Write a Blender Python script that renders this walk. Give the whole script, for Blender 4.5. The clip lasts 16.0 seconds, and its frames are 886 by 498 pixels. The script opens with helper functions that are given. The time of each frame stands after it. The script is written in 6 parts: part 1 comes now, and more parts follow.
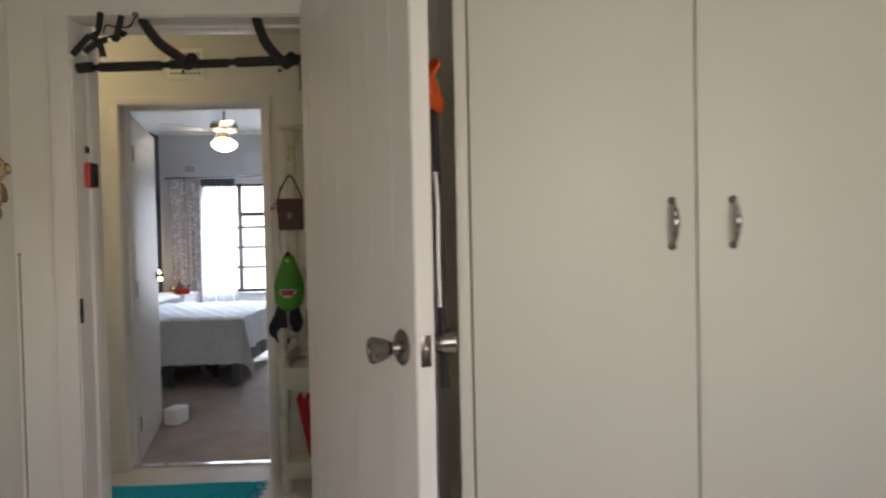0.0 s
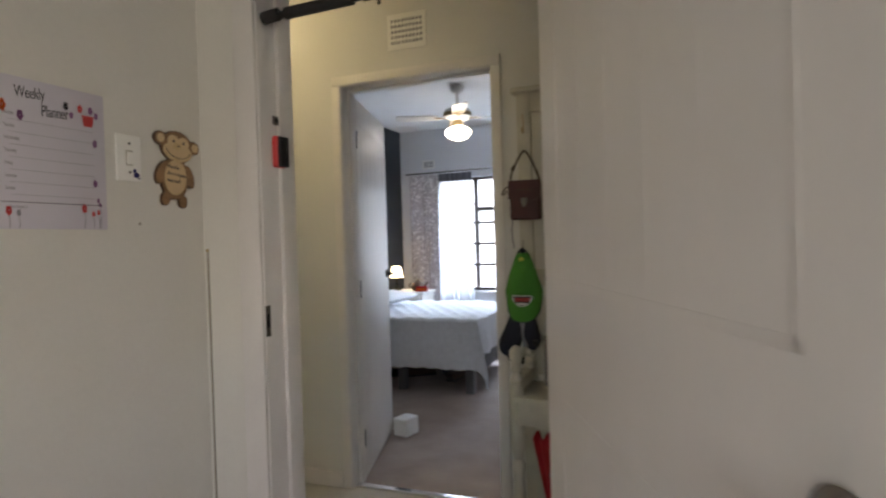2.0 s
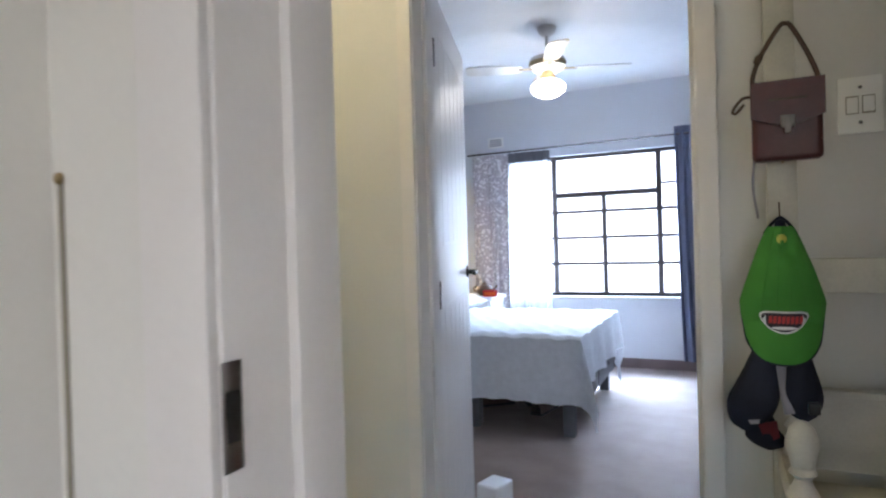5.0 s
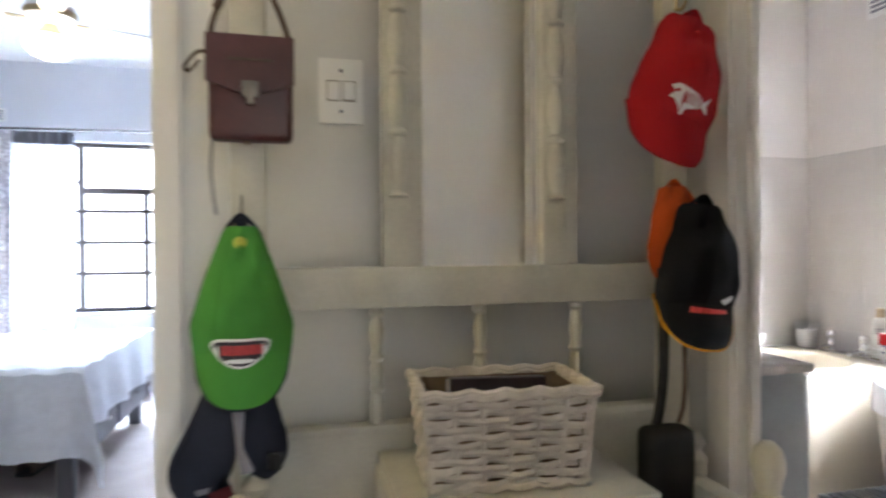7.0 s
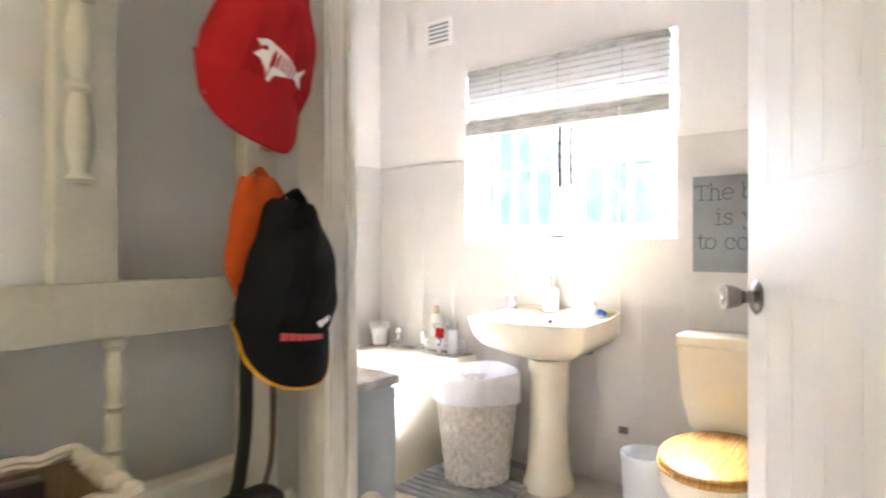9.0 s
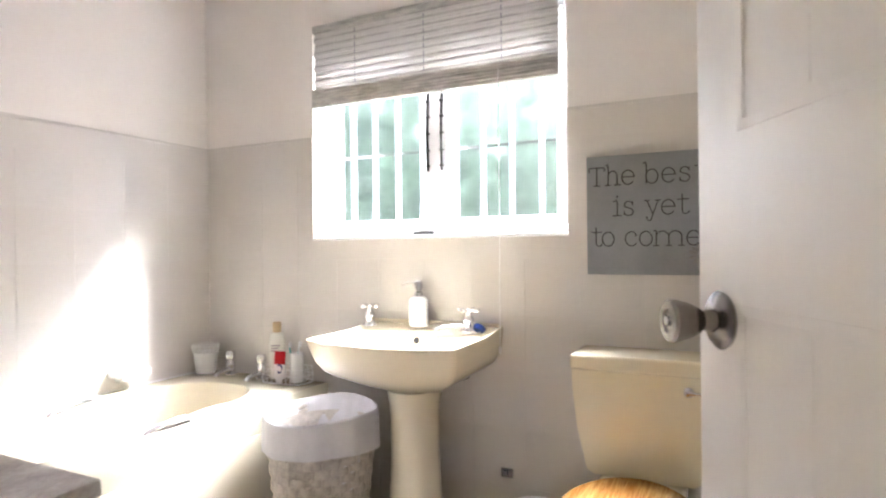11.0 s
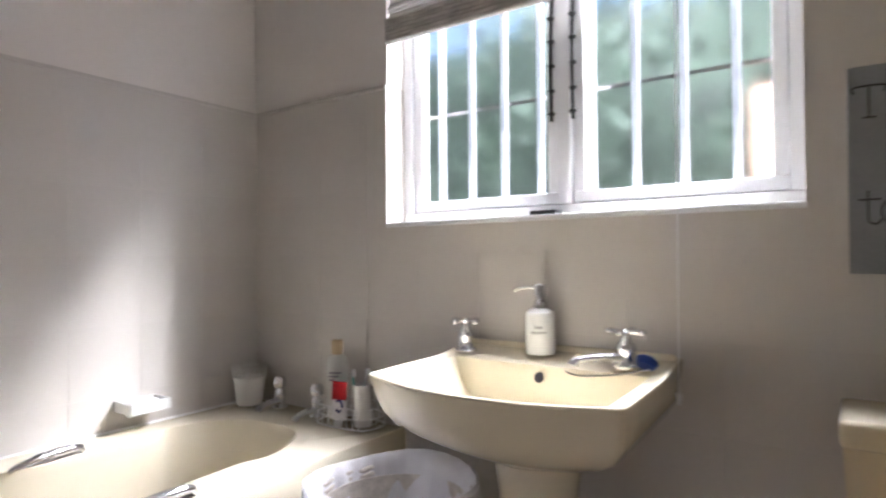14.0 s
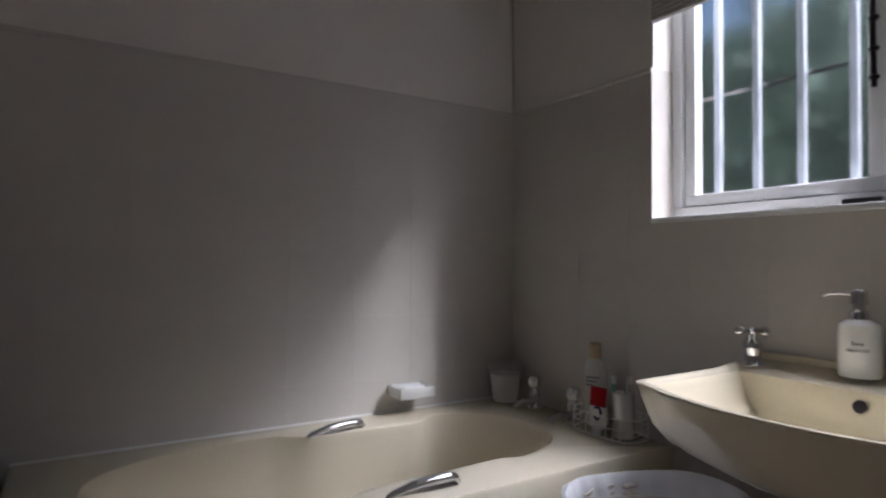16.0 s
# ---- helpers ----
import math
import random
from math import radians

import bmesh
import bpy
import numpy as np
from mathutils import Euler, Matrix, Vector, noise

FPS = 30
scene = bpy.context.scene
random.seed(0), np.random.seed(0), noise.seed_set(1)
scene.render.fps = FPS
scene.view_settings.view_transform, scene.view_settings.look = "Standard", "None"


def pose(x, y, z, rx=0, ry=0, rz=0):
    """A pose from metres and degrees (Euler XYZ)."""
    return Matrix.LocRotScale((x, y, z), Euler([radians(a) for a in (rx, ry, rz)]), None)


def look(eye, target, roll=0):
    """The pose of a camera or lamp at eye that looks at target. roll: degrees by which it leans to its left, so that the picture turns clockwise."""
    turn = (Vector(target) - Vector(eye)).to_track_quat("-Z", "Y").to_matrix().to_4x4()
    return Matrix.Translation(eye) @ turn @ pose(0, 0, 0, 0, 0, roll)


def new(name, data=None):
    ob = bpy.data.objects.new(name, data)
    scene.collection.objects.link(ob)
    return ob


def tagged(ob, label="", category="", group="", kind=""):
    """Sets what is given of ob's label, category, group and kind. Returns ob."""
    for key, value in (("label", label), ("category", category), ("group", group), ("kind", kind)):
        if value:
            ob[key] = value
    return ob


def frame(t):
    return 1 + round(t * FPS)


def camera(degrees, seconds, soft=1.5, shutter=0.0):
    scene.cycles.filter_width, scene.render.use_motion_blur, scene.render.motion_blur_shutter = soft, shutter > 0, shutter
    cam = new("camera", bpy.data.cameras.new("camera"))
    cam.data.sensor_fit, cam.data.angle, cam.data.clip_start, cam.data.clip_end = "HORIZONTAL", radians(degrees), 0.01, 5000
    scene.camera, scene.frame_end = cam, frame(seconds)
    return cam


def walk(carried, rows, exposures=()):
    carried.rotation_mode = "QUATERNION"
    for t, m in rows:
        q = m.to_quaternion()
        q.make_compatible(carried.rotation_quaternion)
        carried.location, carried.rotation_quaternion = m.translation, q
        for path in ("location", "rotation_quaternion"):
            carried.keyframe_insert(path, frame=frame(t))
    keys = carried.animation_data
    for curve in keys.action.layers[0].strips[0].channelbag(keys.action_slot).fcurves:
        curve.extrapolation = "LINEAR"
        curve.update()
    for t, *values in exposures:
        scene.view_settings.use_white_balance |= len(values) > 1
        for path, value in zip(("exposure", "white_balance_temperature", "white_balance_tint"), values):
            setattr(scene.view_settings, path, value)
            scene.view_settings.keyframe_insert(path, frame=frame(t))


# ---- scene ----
EXPOSURES = [(0, 1.1, 6850, 13), (3, 1.25, 6350, 13), (5.5, 2.0, 5700, 13), (6.5, 2.25, 5750, 14), (7, 2.6, 6000, 13), (8, 3.15, 6200, 13), (9, 3.45, 6200, 12),
             (10, 3.05, 6300, 12), (12.5, 2.12, 6650, 15), (13.5, 1.6, 6600, 15), (14.5, 0.6, 6200, 13), (15.2, -0.1, 6200, 13), (16, -0.5, 6250, 14)]
cam = camera(74.0, 16.0, 2.2, 0.5)
PATH = [
    (0, (-0.024, -0.102, 1.265), (0.037, 1.897, 1.224), -1.2),
    (0.5, (-0.07, 0.109, 1.254), (-0.177, 2.105, 1.219), -1.2),
    (1, (-0.115, 0.269, 1.261), (-0.38, 2.251, 1.224), -1.3),
    (1.5, (-0.148, 0.465, 1.253), (-0.632, 2.405, 1.217), -1.5),
    (2, (-0.17, 0.628, 1.246), (-0.894, 2.492, 1.215), -1.7),
    (2.5, (-0.291, 0.803, 1.238), (-1.171, 2.599, 1.211), -1.8),
    (3, (-0.421, 0.97, 1.232), (-1.39, 2.719, 1.208), -1.8),
    (5.3, (-0.886, 1.698, 1.154), (-1.672, 3.537, 1.143), -1.6),
    (5.5, (-0.883, 1.738, 1.15), (-1.53, 3.63, 1.136), -1.5),
    (6, (-0.842, 1.851, 1.149), (-1.087, 3.836, 1.131), -0.9),
    (6.5, (-0.759, 1.972, 1.151), (-0.601, 3.966, 1.132), -0.6),
    (7, (-0.67, 2.059, 1.148), (-0.184, 3.999, 1.136), -0.4),
    (7.5, (-0.617, 2.149, 1.149), (0.205, 3.972, 1.132), -0.2),
    (8, (-0.613, 2.222, 1.147), (0.555, 3.846, 1.138), -0.1),
    (8.5, (-0.585, 2.269, 1.154), (0.858, 3.654, 1.14), 0.1),
    (9, (-0.491, 2.311, 1.155), (1.104, 3.518, 1.145), -0.1),
    (9.5, (-0.367, 2.348, 1.163), (1.315, 3.43, 1.157), -0.3),
    (10, (-0.229, 2.392, 1.157), (1.501, 3.395, 1.152), -0.3),
    (10.2, (-0.164, 2.402, 1.163), (1.579, 3.384, 1.155), -0.4),
    (12.3, (0.456, 2.753, 1.088), (2.299, 3.53, 1.114), -0.6),
    (12.5, (0.514, 2.772, 1.095), (2.348, 3.568, 1.121), -0.7),
    (13, (0.593, 2.826, 1.099), (2.413, 3.656, 1.12), -0.8),
    (13.5, (0.654, 2.89, 1.095), (2.41, 3.846, 1.116), -0.8),
    (14, (0.685, 2.936, 1.086), (2.329, 4.075, 1.117), -0.5),
    (14.5, (0.699, 2.962, 1.071), (2.178, 4.307, 1.112), -0.1),
    (15, (0.702, 2.984, 1.074), (2.033, 4.476, 1.113), -0.0),
    (15.5, (0.701, 3.0, 1.075), (1.885, 4.611, 1.114), 0.1),
    (16, (0.708, 3.008, 1.068), (1.757, 4.71, 1.114), 0.4),
]
walk(cam, [(t, look(eye, aim, roll)) for t, eye, aim, roll in PATH], EXPOSURES)
# world
world = bpy.data.worlds.new("world")
scene.world = world
world.use_nodes = True
wn = world.node_tree.nodes
sky = wn.new("ShaderNodeTexSky")
sky.sky_type, sky.sun_disc = "NISHITA", False
sky.sun_elevation, sky.sun_rotation = radians(39), radians(148)
wn["Background"].inputs[1].default_value = 0.15
world.node_tree.links.new(sky.outputs[0], wn["Background"].inputs[0])
SUN_DIR = Vector((math.sin(radians(148)) * math.cos(radians(39)), math.cos(radians(148)) * math.cos(radians(39)), math.sin(radians(39))))
sun = new("sun", bpy.data.lights.new("sun", "SUN"))
sun.data.energy, sun.data.angle, sun.data.color = 5.0, radians(12), (0.96, 0.97, 1.0)
sun.rotation_mode = "QUATERNION"
sun.rotation_quaternion = SUN_DIR.to_track_quat("Z", "Y")


def area(name, eye, target, w, h, power, color=(1, 1, 1)):
    ob = new(name, bpy.data.lights.new(name, "AREA"))
    ob.data.shape, ob.data.size, ob.data.size_y = "RECTANGLE", w, h
    ob.data.energy, ob.data.color = power, color
    ob.matrix_world = look(eye, target)
    return ob


# daylight entering by the three windows
area("window_light_bedroom", (-1.8, 8.5, 3.3), (-1.8, 6.3, 0.6), 2.6, 1.6, 410, (0.66, 0.81, 1.0))
area("window_light_bathroom", (3.05, 3.30, 3.55), (1.7, 3.7, 1.0), 2.4, 1.5, 700, (0.88, 0.90, 1.0))
area("window_light_front", (.92, -1.04, 1.55), (.92, 1.0, 1.35), 1.7, 1.05, 9, (1.0, 0.95, 0.88))


# ---- materials ----
def mat(name, color, rough=0.6, metal=0.0, vary=0.06, scale=6.0, bump=0.1, fine=180.0, spec=0.5, emit=None, trans=0.0, coat=0.0, stretch=(1, 1, 1), ior=1.45, alpha=1.0):
    """A painted or plain surface: base colour with broad and fine variation, relief and gloss variation."""
    m = bpy.data.materials.new(name)
    m.use_nodes = True
    n, l = m.node_tree.nodes, m.node_tree.links
    b = n["Principled BSDF"]
    b.inputs["Base Color"].default_value = (*color, 1)
    b.inputs["Roughness"].default_value, b.inputs["Metallic"].default_value = rough, metal
    b.inputs["Specular IOR Level"].default_value = spec
    b.inputs["Transmission Weight"].default_value, b.inputs["Coat Weight"].default_value = trans, coat
    b.inputs["IOR"].default_value, b.inputs["Alpha"].default_value = ior, alpha
    if emit:
        b.inputs["Emission Color"].default_value, b.inputs["Emission Strength"].default_value = (*emit[:3], 1), emit[3]
    if vary or bump:
        tc, mp = n.new("ShaderNodeTexCoord"), n.new("ShaderNodeMapping")
        mp.inputs["Scale"].default_value = stretch
        l.new(tc.outputs["Object"], mp.inputs[0])
        big, small = n.new("ShaderNodeTexNoise"), n.new("ShaderNodeTexNoise")
        big.inputs["Scale"].default_value, small.inputs["Scale"].default_value = scale, fine
        big.inputs["Detail"].default_value, small.inputs["Detail"].default_value = 6, 3
        l.new(mp.outputs[0], big.inputs[0]), l.new(mp.outputs[0], small.inputs[0])
        add = n.new("ShaderNodeMath")
        add.operation = "MULTIPLY_ADD"
        add.inputs[1].default_value = 0.35
        l.new(small.outputs[0], add.inputs[0]), l.new(big.outputs[0], add.inputs[2])
        rng = n.new("ShaderNodeMapRange")
        rng.inputs[1].default_value, rng.inputs[2].default_value = 0.45, 0.9
        rng.inputs[3].default_value, rng.inputs[4].default_value = 1 - vary, 1 + vary
        l.new(add.outputs[0], rng.inputs[0])
        mul = n.new("ShaderNodeVectorMath")
        mul.operation = "SCALE"
        mul.inputs[0].default_value = color
        l.new(rng.outputs[0], mul.inputs[3]), l.new(mul.outputs[0], b.inputs["Base Color"])
        r2 = n.new("ShaderNodeMapRange")
        r2.inputs[3].default_value, r2.inputs[4].default_value = max(0.02, rough - 0.07), min(1, rough + 0.07)
        l.new(big.outputs[0], r2.inputs[0]), l.new(r2.outputs[0], b.inputs["Roughness"])
        if bump:
            bp = n.new("ShaderNodeBump")
            bp.inputs["Strength"].default_value, bp.inputs["Distance"].default_value = bump, 0.002
            l.new(add.outputs[0], bp.inputs["Height"]), l.new(bp.outputs[0], b.inputs["Normal"])
    return m


def wood(name, dark, light, rough=0.4, scale=3.0, stretch=(1, 12, 12)):
    m = mat(name, light, rough, vary=0.0, bump=0.0)
    n, l = m.node_tree.nodes, m.node_tree.links
    tc, mp, w = n.new("ShaderNodeTexCoord"), n.new("ShaderNodeMapping"), n.new("ShaderNodeTexNoise")
    mp.inputs["Scale"].default_value = stretch
    w.inputs["Scale"].default_value, w.inputs["Detail"].default_value, w.inputs["Distortion"].default_value = scale, 8, 0.6
    r = n.new("ShaderNodeValToRGB")
    r.color_ramp.elements[0].color, r.color_ramp.elements[1].color = (*dark, 1), (*light, 1)
    r.color_ramp.elements[0].position, r.color_ramp.elements[1].position = 0.35, 0.65
    l.new(tc.outputs["Object"], mp.inputs[0]), l.new(mp.outputs[0], w.inputs[0]), l.new(w.outputs[0], r.inputs[0])
    l.new(r.outputs[0], n["Principled BSDF"].inputs["Base Color"])
    return m


def pattern(name, base, ink, scale=9.0, rough=0.9, sheer=0.0):
    """Cloth with a blotchy printed leaf pattern."""
    m = mat(name, base, rough, vary=0.0, bump=0.0)
    n, l = m.node_tree.nodes, m.node_tree.links
    tc, v, w = n.new("ShaderNodeTexCoord"), n.new("ShaderNodeTexVoronoi"), n.new("ShaderNodeTexNoise")
    v.feature = "DISTANCE_TO_EDGE"
    v.inputs["Scale"].default_value, w.inputs["Scale"].default_value = scale, scale * 0.9
    mixv = n.new("ShaderNodeVectorMath")
    l.new(tc.outputs["Object"], w.inputs[0])
    l.new(tc.outputs["Object"], mixv.inputs[0]), l.new(w.outputs[1], mixv.inputs[1]), l.new(mixv.outputs[0], v.inputs[0])
    r = n.new("ShaderNodeValToRGB")
    r.color_ramp.elements[0].color, r.color_ramp.elements[1].color = (*ink, 1), (*base, 1)
    r.color_ramp.elements[0].position, r.color_ramp.elements[1].position = 0.12, 0.26
    l.new(v.outputs[0], r.inputs[0]), l.new(r.outputs[0], n["Principled BSDF"].inputs["Base Color"])
    return m


def cloth_sheer(name, color, through_light=0.6, clear=0.25):
    """Thin cloth: part diffuse, part translucent, part open weave."""
    m = bpy.data.materials.new(name)
    m.use_nodes = True
    n, l = m.node_tree.nodes, m.node_tree.links
    n.remove(n["Principled BSDF"])
    d, t, c, a, b = n.new("ShaderNodeBsdfDiffuse"), n.new("ShaderNodeBsdfTranslucent"), n.new("ShaderNodeBsdfTransparent"), n.new("ShaderNodeMixShader"), n.new("ShaderNodeMixShader")
    d.inputs[0].default_value = t.inputs[0].default_value = (*color, 1)
    a.inputs[0].default_value, b.inputs[0].default_value = through_light, clear
    l.new(d.outputs[0], a.inputs[1]), l.new(t.outputs[0], a.inputs[2]), l.new(a.outputs[0], b.inputs[1]), l.new(c.outputs[0], b.inputs[2])
    l.new(b.outputs[0], n["Material Output"].inputs[0])
    return m


M_WALL = mat("cream_wall_paint", (0.72, 0.70, 0.65), 0.75, vary=0.04, scale=2.5, bump=0.25, fine=90)
M_HALL = mat("hall_wall_paint", (0.68, 0.67, 0.64), 0.7, vary=0.04, scale=2.5, bump=0.25, fine=90)
M_BEDW = mat("bedroom_wall_paint", (0.72, 0.73, 0.76), 0.8, vary=0.03, scale=2.5, bump=0.2, fine=90)
M_BATHW = mat("bathroom_upper_paint", (0.80, 0.755, 0.715), 0.7, vary=0.03, scale=2.5, bump=0.2, fine=90)
M_TILE = mat("painted_wall_tile", (0.60, 0.565, 0.525), 0.32, vary=0.03, scale=3, bump=0.08, fine=60)
M_CEIL = mat("ceiling_paint", (0.80, 0.80, 0.80), 0.9, vary=0.02, bump=0.2, fine=60)
M_CLOSET = mat("closet_cream_enamel", (0.56, 0.54, 0.475), 0.45, vary=0.03, scale=3, bump=0.12, fine=120, stretch=(1, 1, 0.4))
M_DOOR = mat("door_white_enamel", (0.74, 0.71, 0.68), 0.42, vary=0.03, scale=4, bump=0.15, fine=140, stretch=(2, 2, 0.3))
M_FRAME = mat("frame_white_enamel", (0.72, 0.69, 0.66), 0.35, vary=0.04, scale=5, bump=0.12, fine=120)
M_STAND = mat("distressed_sage_cream_paint", (0.52, 0.50, 0.42), 0.5, vary=0.13, scale=9, bump=0.35, fine=150)
M_CARPET = mat("beige_carpet", (0.36, 0.30, 0.27), 0.95, vary=0.12, scale=5, bump=1.0, fine=400, spec=0.1)
M_HFLOOR = mat("pale_vinyl_floor", (0.55, 0.53, 0.50), 0.35, vary=0.08, scale=6, bump=0.1)
M_BFLOOR = mat("beige_stone_tile", (0.50, 0.43, 0.36), 0.35, vary=0.18, scale=9, bump=0.1)
M_CHROME = mat("chrome", (0.75, 0.75, 0.77), 0.12, 1.0, vary=0.03, bump=0.0)
M_PEWTER = mat("worn_nickel", (0.25, 0.23, 0.22), 0.24, 1.0, vary=0.15, scale=30, bump=0.05)
M_BRASS = mat("aged_brass", (0.40, 0.30, 0.16), 0.35, 1.0, vary=0.15, scale=30, bump=0.05)
M_BLACK = mat("black_rubber_foam", (0.018, 0.017, 0.017), 0.75, vary=0.2, scale=30, bump=0.3)
M_BLKMET = mat("black_metal", (0.02, 0.02, 0.02), 0.4, 0.6, vary=0.1, bump=0.0)
M_PLASTIC = mat("ivory_switch_plastic", (0.86, 0.85, 0.81), 0.3, vary=0.02, bump=0.0)
M_PAPER = mat("laminated_lilac_paper", (0.66, 0.63, 0.70), 0.22, vary=0.02, scale=5, bump=0.03, coat=0.4)
M_INK = mat("dark_ink", (0.03, 0.025, 0.035), 0.6, vary=0, bump=0)
M_INKG = mat("grey_ink", (0.25, 0.24, 0.27), 0.6, vary=0, bump=0)
M_CABLE = mat("dull_cream_plastic", (0.30, 0.27, 0.21), 0.6, vary=0.1, bump=0)
M_RED = mat("red_print", (0.55, 0.05, 0.05), 0.5, vary=0.1, bump=0)
M_PURPLE = mat("purple_print", (0.22, 0.07, 0.22), 0.5, vary=0.1, bump=0)
M_YEL = mat("yellow_print", (0.55, 0.55, 0.08), 0.5, vary=0.1, bump=0)
M_PLY = wood("varnished_plywood", (0.42, 0.27, 0.13), (0.55, 0.38, 0.20), 0.3, 6, (1, 1, 8))
M_PLYD = wood("stained_dark_plywood", (0.07, 0.035, 0.015), (0.12, 0.06, 0.03), 0.3, 6, (1, 1, 8))
M_BAMBOO = wood("honey_bamboo_slats", (0.38, 0.17, 0.035), (0.62, 0.34, 0.10), 0.22, 5, (2, 26, 2))
M_LEATHER = mat("burgundy_leather", (0.075, 0.022, 0.022), 0.38, vary=0.25, scale=12, bump=0.5, fine=260)
M_STRAP = mat("brown_leather_strap", (0.07, 0.04, 0.025), 0.5, vary=0.25, scale=20, bump=0.3)
M_GREEN = mat("lime_cotton_twill", (0.075, 0.27, 0.045), 0.85, vary=0.08, scale=15, bump=0.5, fine=700, spec=0.2)
M_REDCAP = mat("red_cotton_twill", (0.38, 0.014, 0.018), 0.85, vary=0.08, scale=15, bump=0.5, fine=700, spec=0.2)
M_BLKCAP = mat("black_cotton_twill", (0.012, 0.012, 0.015), 0.9, vary=0.1, scale=15, bump=0.5, fine=700, spec=0.2)
M_ORANGE = mat("orange_cotton_twill", (0.55, 0.085, 0.015), 0.85, vary=0.08, scale=15, bump=0.5, fine=700, spec=0.2)
M_AMBER = mat("amber_cotton_trim", (0.72, 0.32, 0.02), 0.85, vary=0.08, scale=15, bump=0.3, spec=0.2)
M_NAVY = mat("navy_nylon", (0.012, 0.014, 0.028), 0.6, vary=0.2, scale=14, bump=0.4, spec=0.3)
M_WICKER = mat("white_washed_wicker", (0.54, 0.49, 0.43), 0.7, vary=0.2, scale=40, bump=0.5, fine=260)
M_WICKIN = mat("brown_wicker_inside", (0.16, 0.11, 0.07), 0.8, vary=0.25, scale=40, bump=0.5)
M_CORAL = mat("coral_red_fabric", (0.42, 0.02, 0.025), 0.85, vary=0.2, scale=14, bump=0.4)
M_RUG = mat("turquoise_woven_cotton", (0.01, 0.35, 0.50), 0.95, vary=0.3, scale=30, bump=1.0, fine=300, spec=0.1, stretch=(1, 6, 1))
M_MIRROR = mat("mirror_silver", (0.9, 0.9, 0.9), 0.015, 1.0, vary=0, bump=0)
M_SPREAD = mat("white_textured_bedspread", (0.72, 0.74, 0.78), 0.9, vary=0.06, scale=25, bump=1.0, fine=120, spec=0.15)
M_BEDBASE = mat("grey_bed_frame", (0.12, 0.12, 0.13), 0.6, vary=0.1, bump=0.1)
M_CURT = pattern("leaf_print_curtain", (0.80, 0.78, 0.80), (0.48, 0.45, 0.48), 7)
M_BLUEC = mat("slate_blue_curtain_cloth", (0.16, 0.18, 0.27), 0.9, vary=0.1, scale=10, bump=0.3)
M_SHEER = cloth_sheer("white_sheer_voile", (0.85, 0.87, 0.9), 0.6, 0.35)
M_HEADER = mat("grey_curtain_band", (0.13, 0.13, 0.15), 0.9, vary=0.1, bump=0.3)
M_STEELWIN = mat("bronze_steel_window_frame", (0.075, 0.06, 0.055), 0.5, vary=0.1, bump=0.1)
M_WINWHITE = mat("white_window_enamel", (0.78, 0.79, 0.80), 0.35, vary=0.03, bump=0.05)
M_DARKWALL = mat("charcoal_wardrobe_panel", (0.025, 0.03, 0.035), 0.5, vary=0.1, bump=0.1)
M_SKIRT = mat("brown_skirting", (0.18, 0.13, 0.12), 0.5, vary=0.1, bump=0.1)
M_CERAMIC = mat("ivory_glazed_ceramic", (0.75, 0.675, 0.51), 0.10, vary=0.02, scale=3, bump=0.0, coat=0.5)
M_BATH = mat("ivory_bath_acrylic", (0.75, 0.68, 0.53), 0.14, vary=0.02, scale=3, bump=0.0, coat=0.3)
M_WHITEC = mat("white_glazed_ceramic", (0.80, 0.80, 0.78), 0.15, vary=0.02, bump=0.0, coat=0.3)
M_LINER = mat("white_cotton_liner", (0.66, 0.65, 0.66), 0.9, vary=0.08, scale=12, bump=0.5, fine=300)
M_SIGN = mat("grey_painted_canvas", (0.235, 0.25, 0.255), 0.7, vary=0.14, scale=7, bump=0.3, fine=250)
M_SIGNINK = mat("charcoal_sign_lettering", (0.03, 0.028, 0.028), 0.6, vary=0.1, bump=0)
M_CAB = mat("grey_green_painted_board", (0.30, 0.33, 0.34), 0.4, vary=0.12, scale=7, bump=0.1)
M_CABTOP = mat("mottled_marble_top", (0.45, 0.42, 0.40), 0.2, vary=0.35, scale=14, bump=0.05)
M_BLIND = mat("grey_striped_bamboo_reed", (0.46, 0.44, 0.41), 0.8, vary=0.3, scale=60, bump=0.5, stretch=(1, 0.2, 1))
M_BLINDL = cloth_sheer("pale_blind_slat", (0.63, 0.61, 0.58), 0.45, 0.04)
M_DUCK = mat("grey_weathered_slats", (0.23, 0.23, 0.22), 0.6, vary=0.2, scale=12, bump=0.3)
M_BLUEP = mat("blue_plastic", (0.012, 0.035, 0.17), 0.3, vary=0.05, bump=0)
M_AQUA = mat("aqua_plastic", (0.1, 0.45, 0.42), 0.3, vary=0.05, bump=0)
M_BEIGEP = mat("beige_plastic", (0.50, 0.38, 0.24), 0.4, vary=0.05, bump=0)
M_FROSTB = mat("clear_milky_bottle", (0.82, 0.82, 0.77), 0.2, vary=0.05, bump=0, trans=0.15)
M_GLASSJ = mat("clear_glass", (0.9, 0.95, 0.95), 0.03, vary=0, bump=0, trans=1.0)
M_LAMP = mat("opal_lamp_glass", (0.9, 0.9, 0.88), 0.4, vary=0, bump=0, emit=(1, 0.90, 0.74, 6.0))
M_FANW = mat("white_fan_metal", (0.70, 0.68, 0.64), 0.3, vary=0.05, bump=0)
M_GRASS = mat("grass", (0.05, 0.09, 0.03), 0.9, vary=0.4, scale=2, bump=1.0, fine=40)
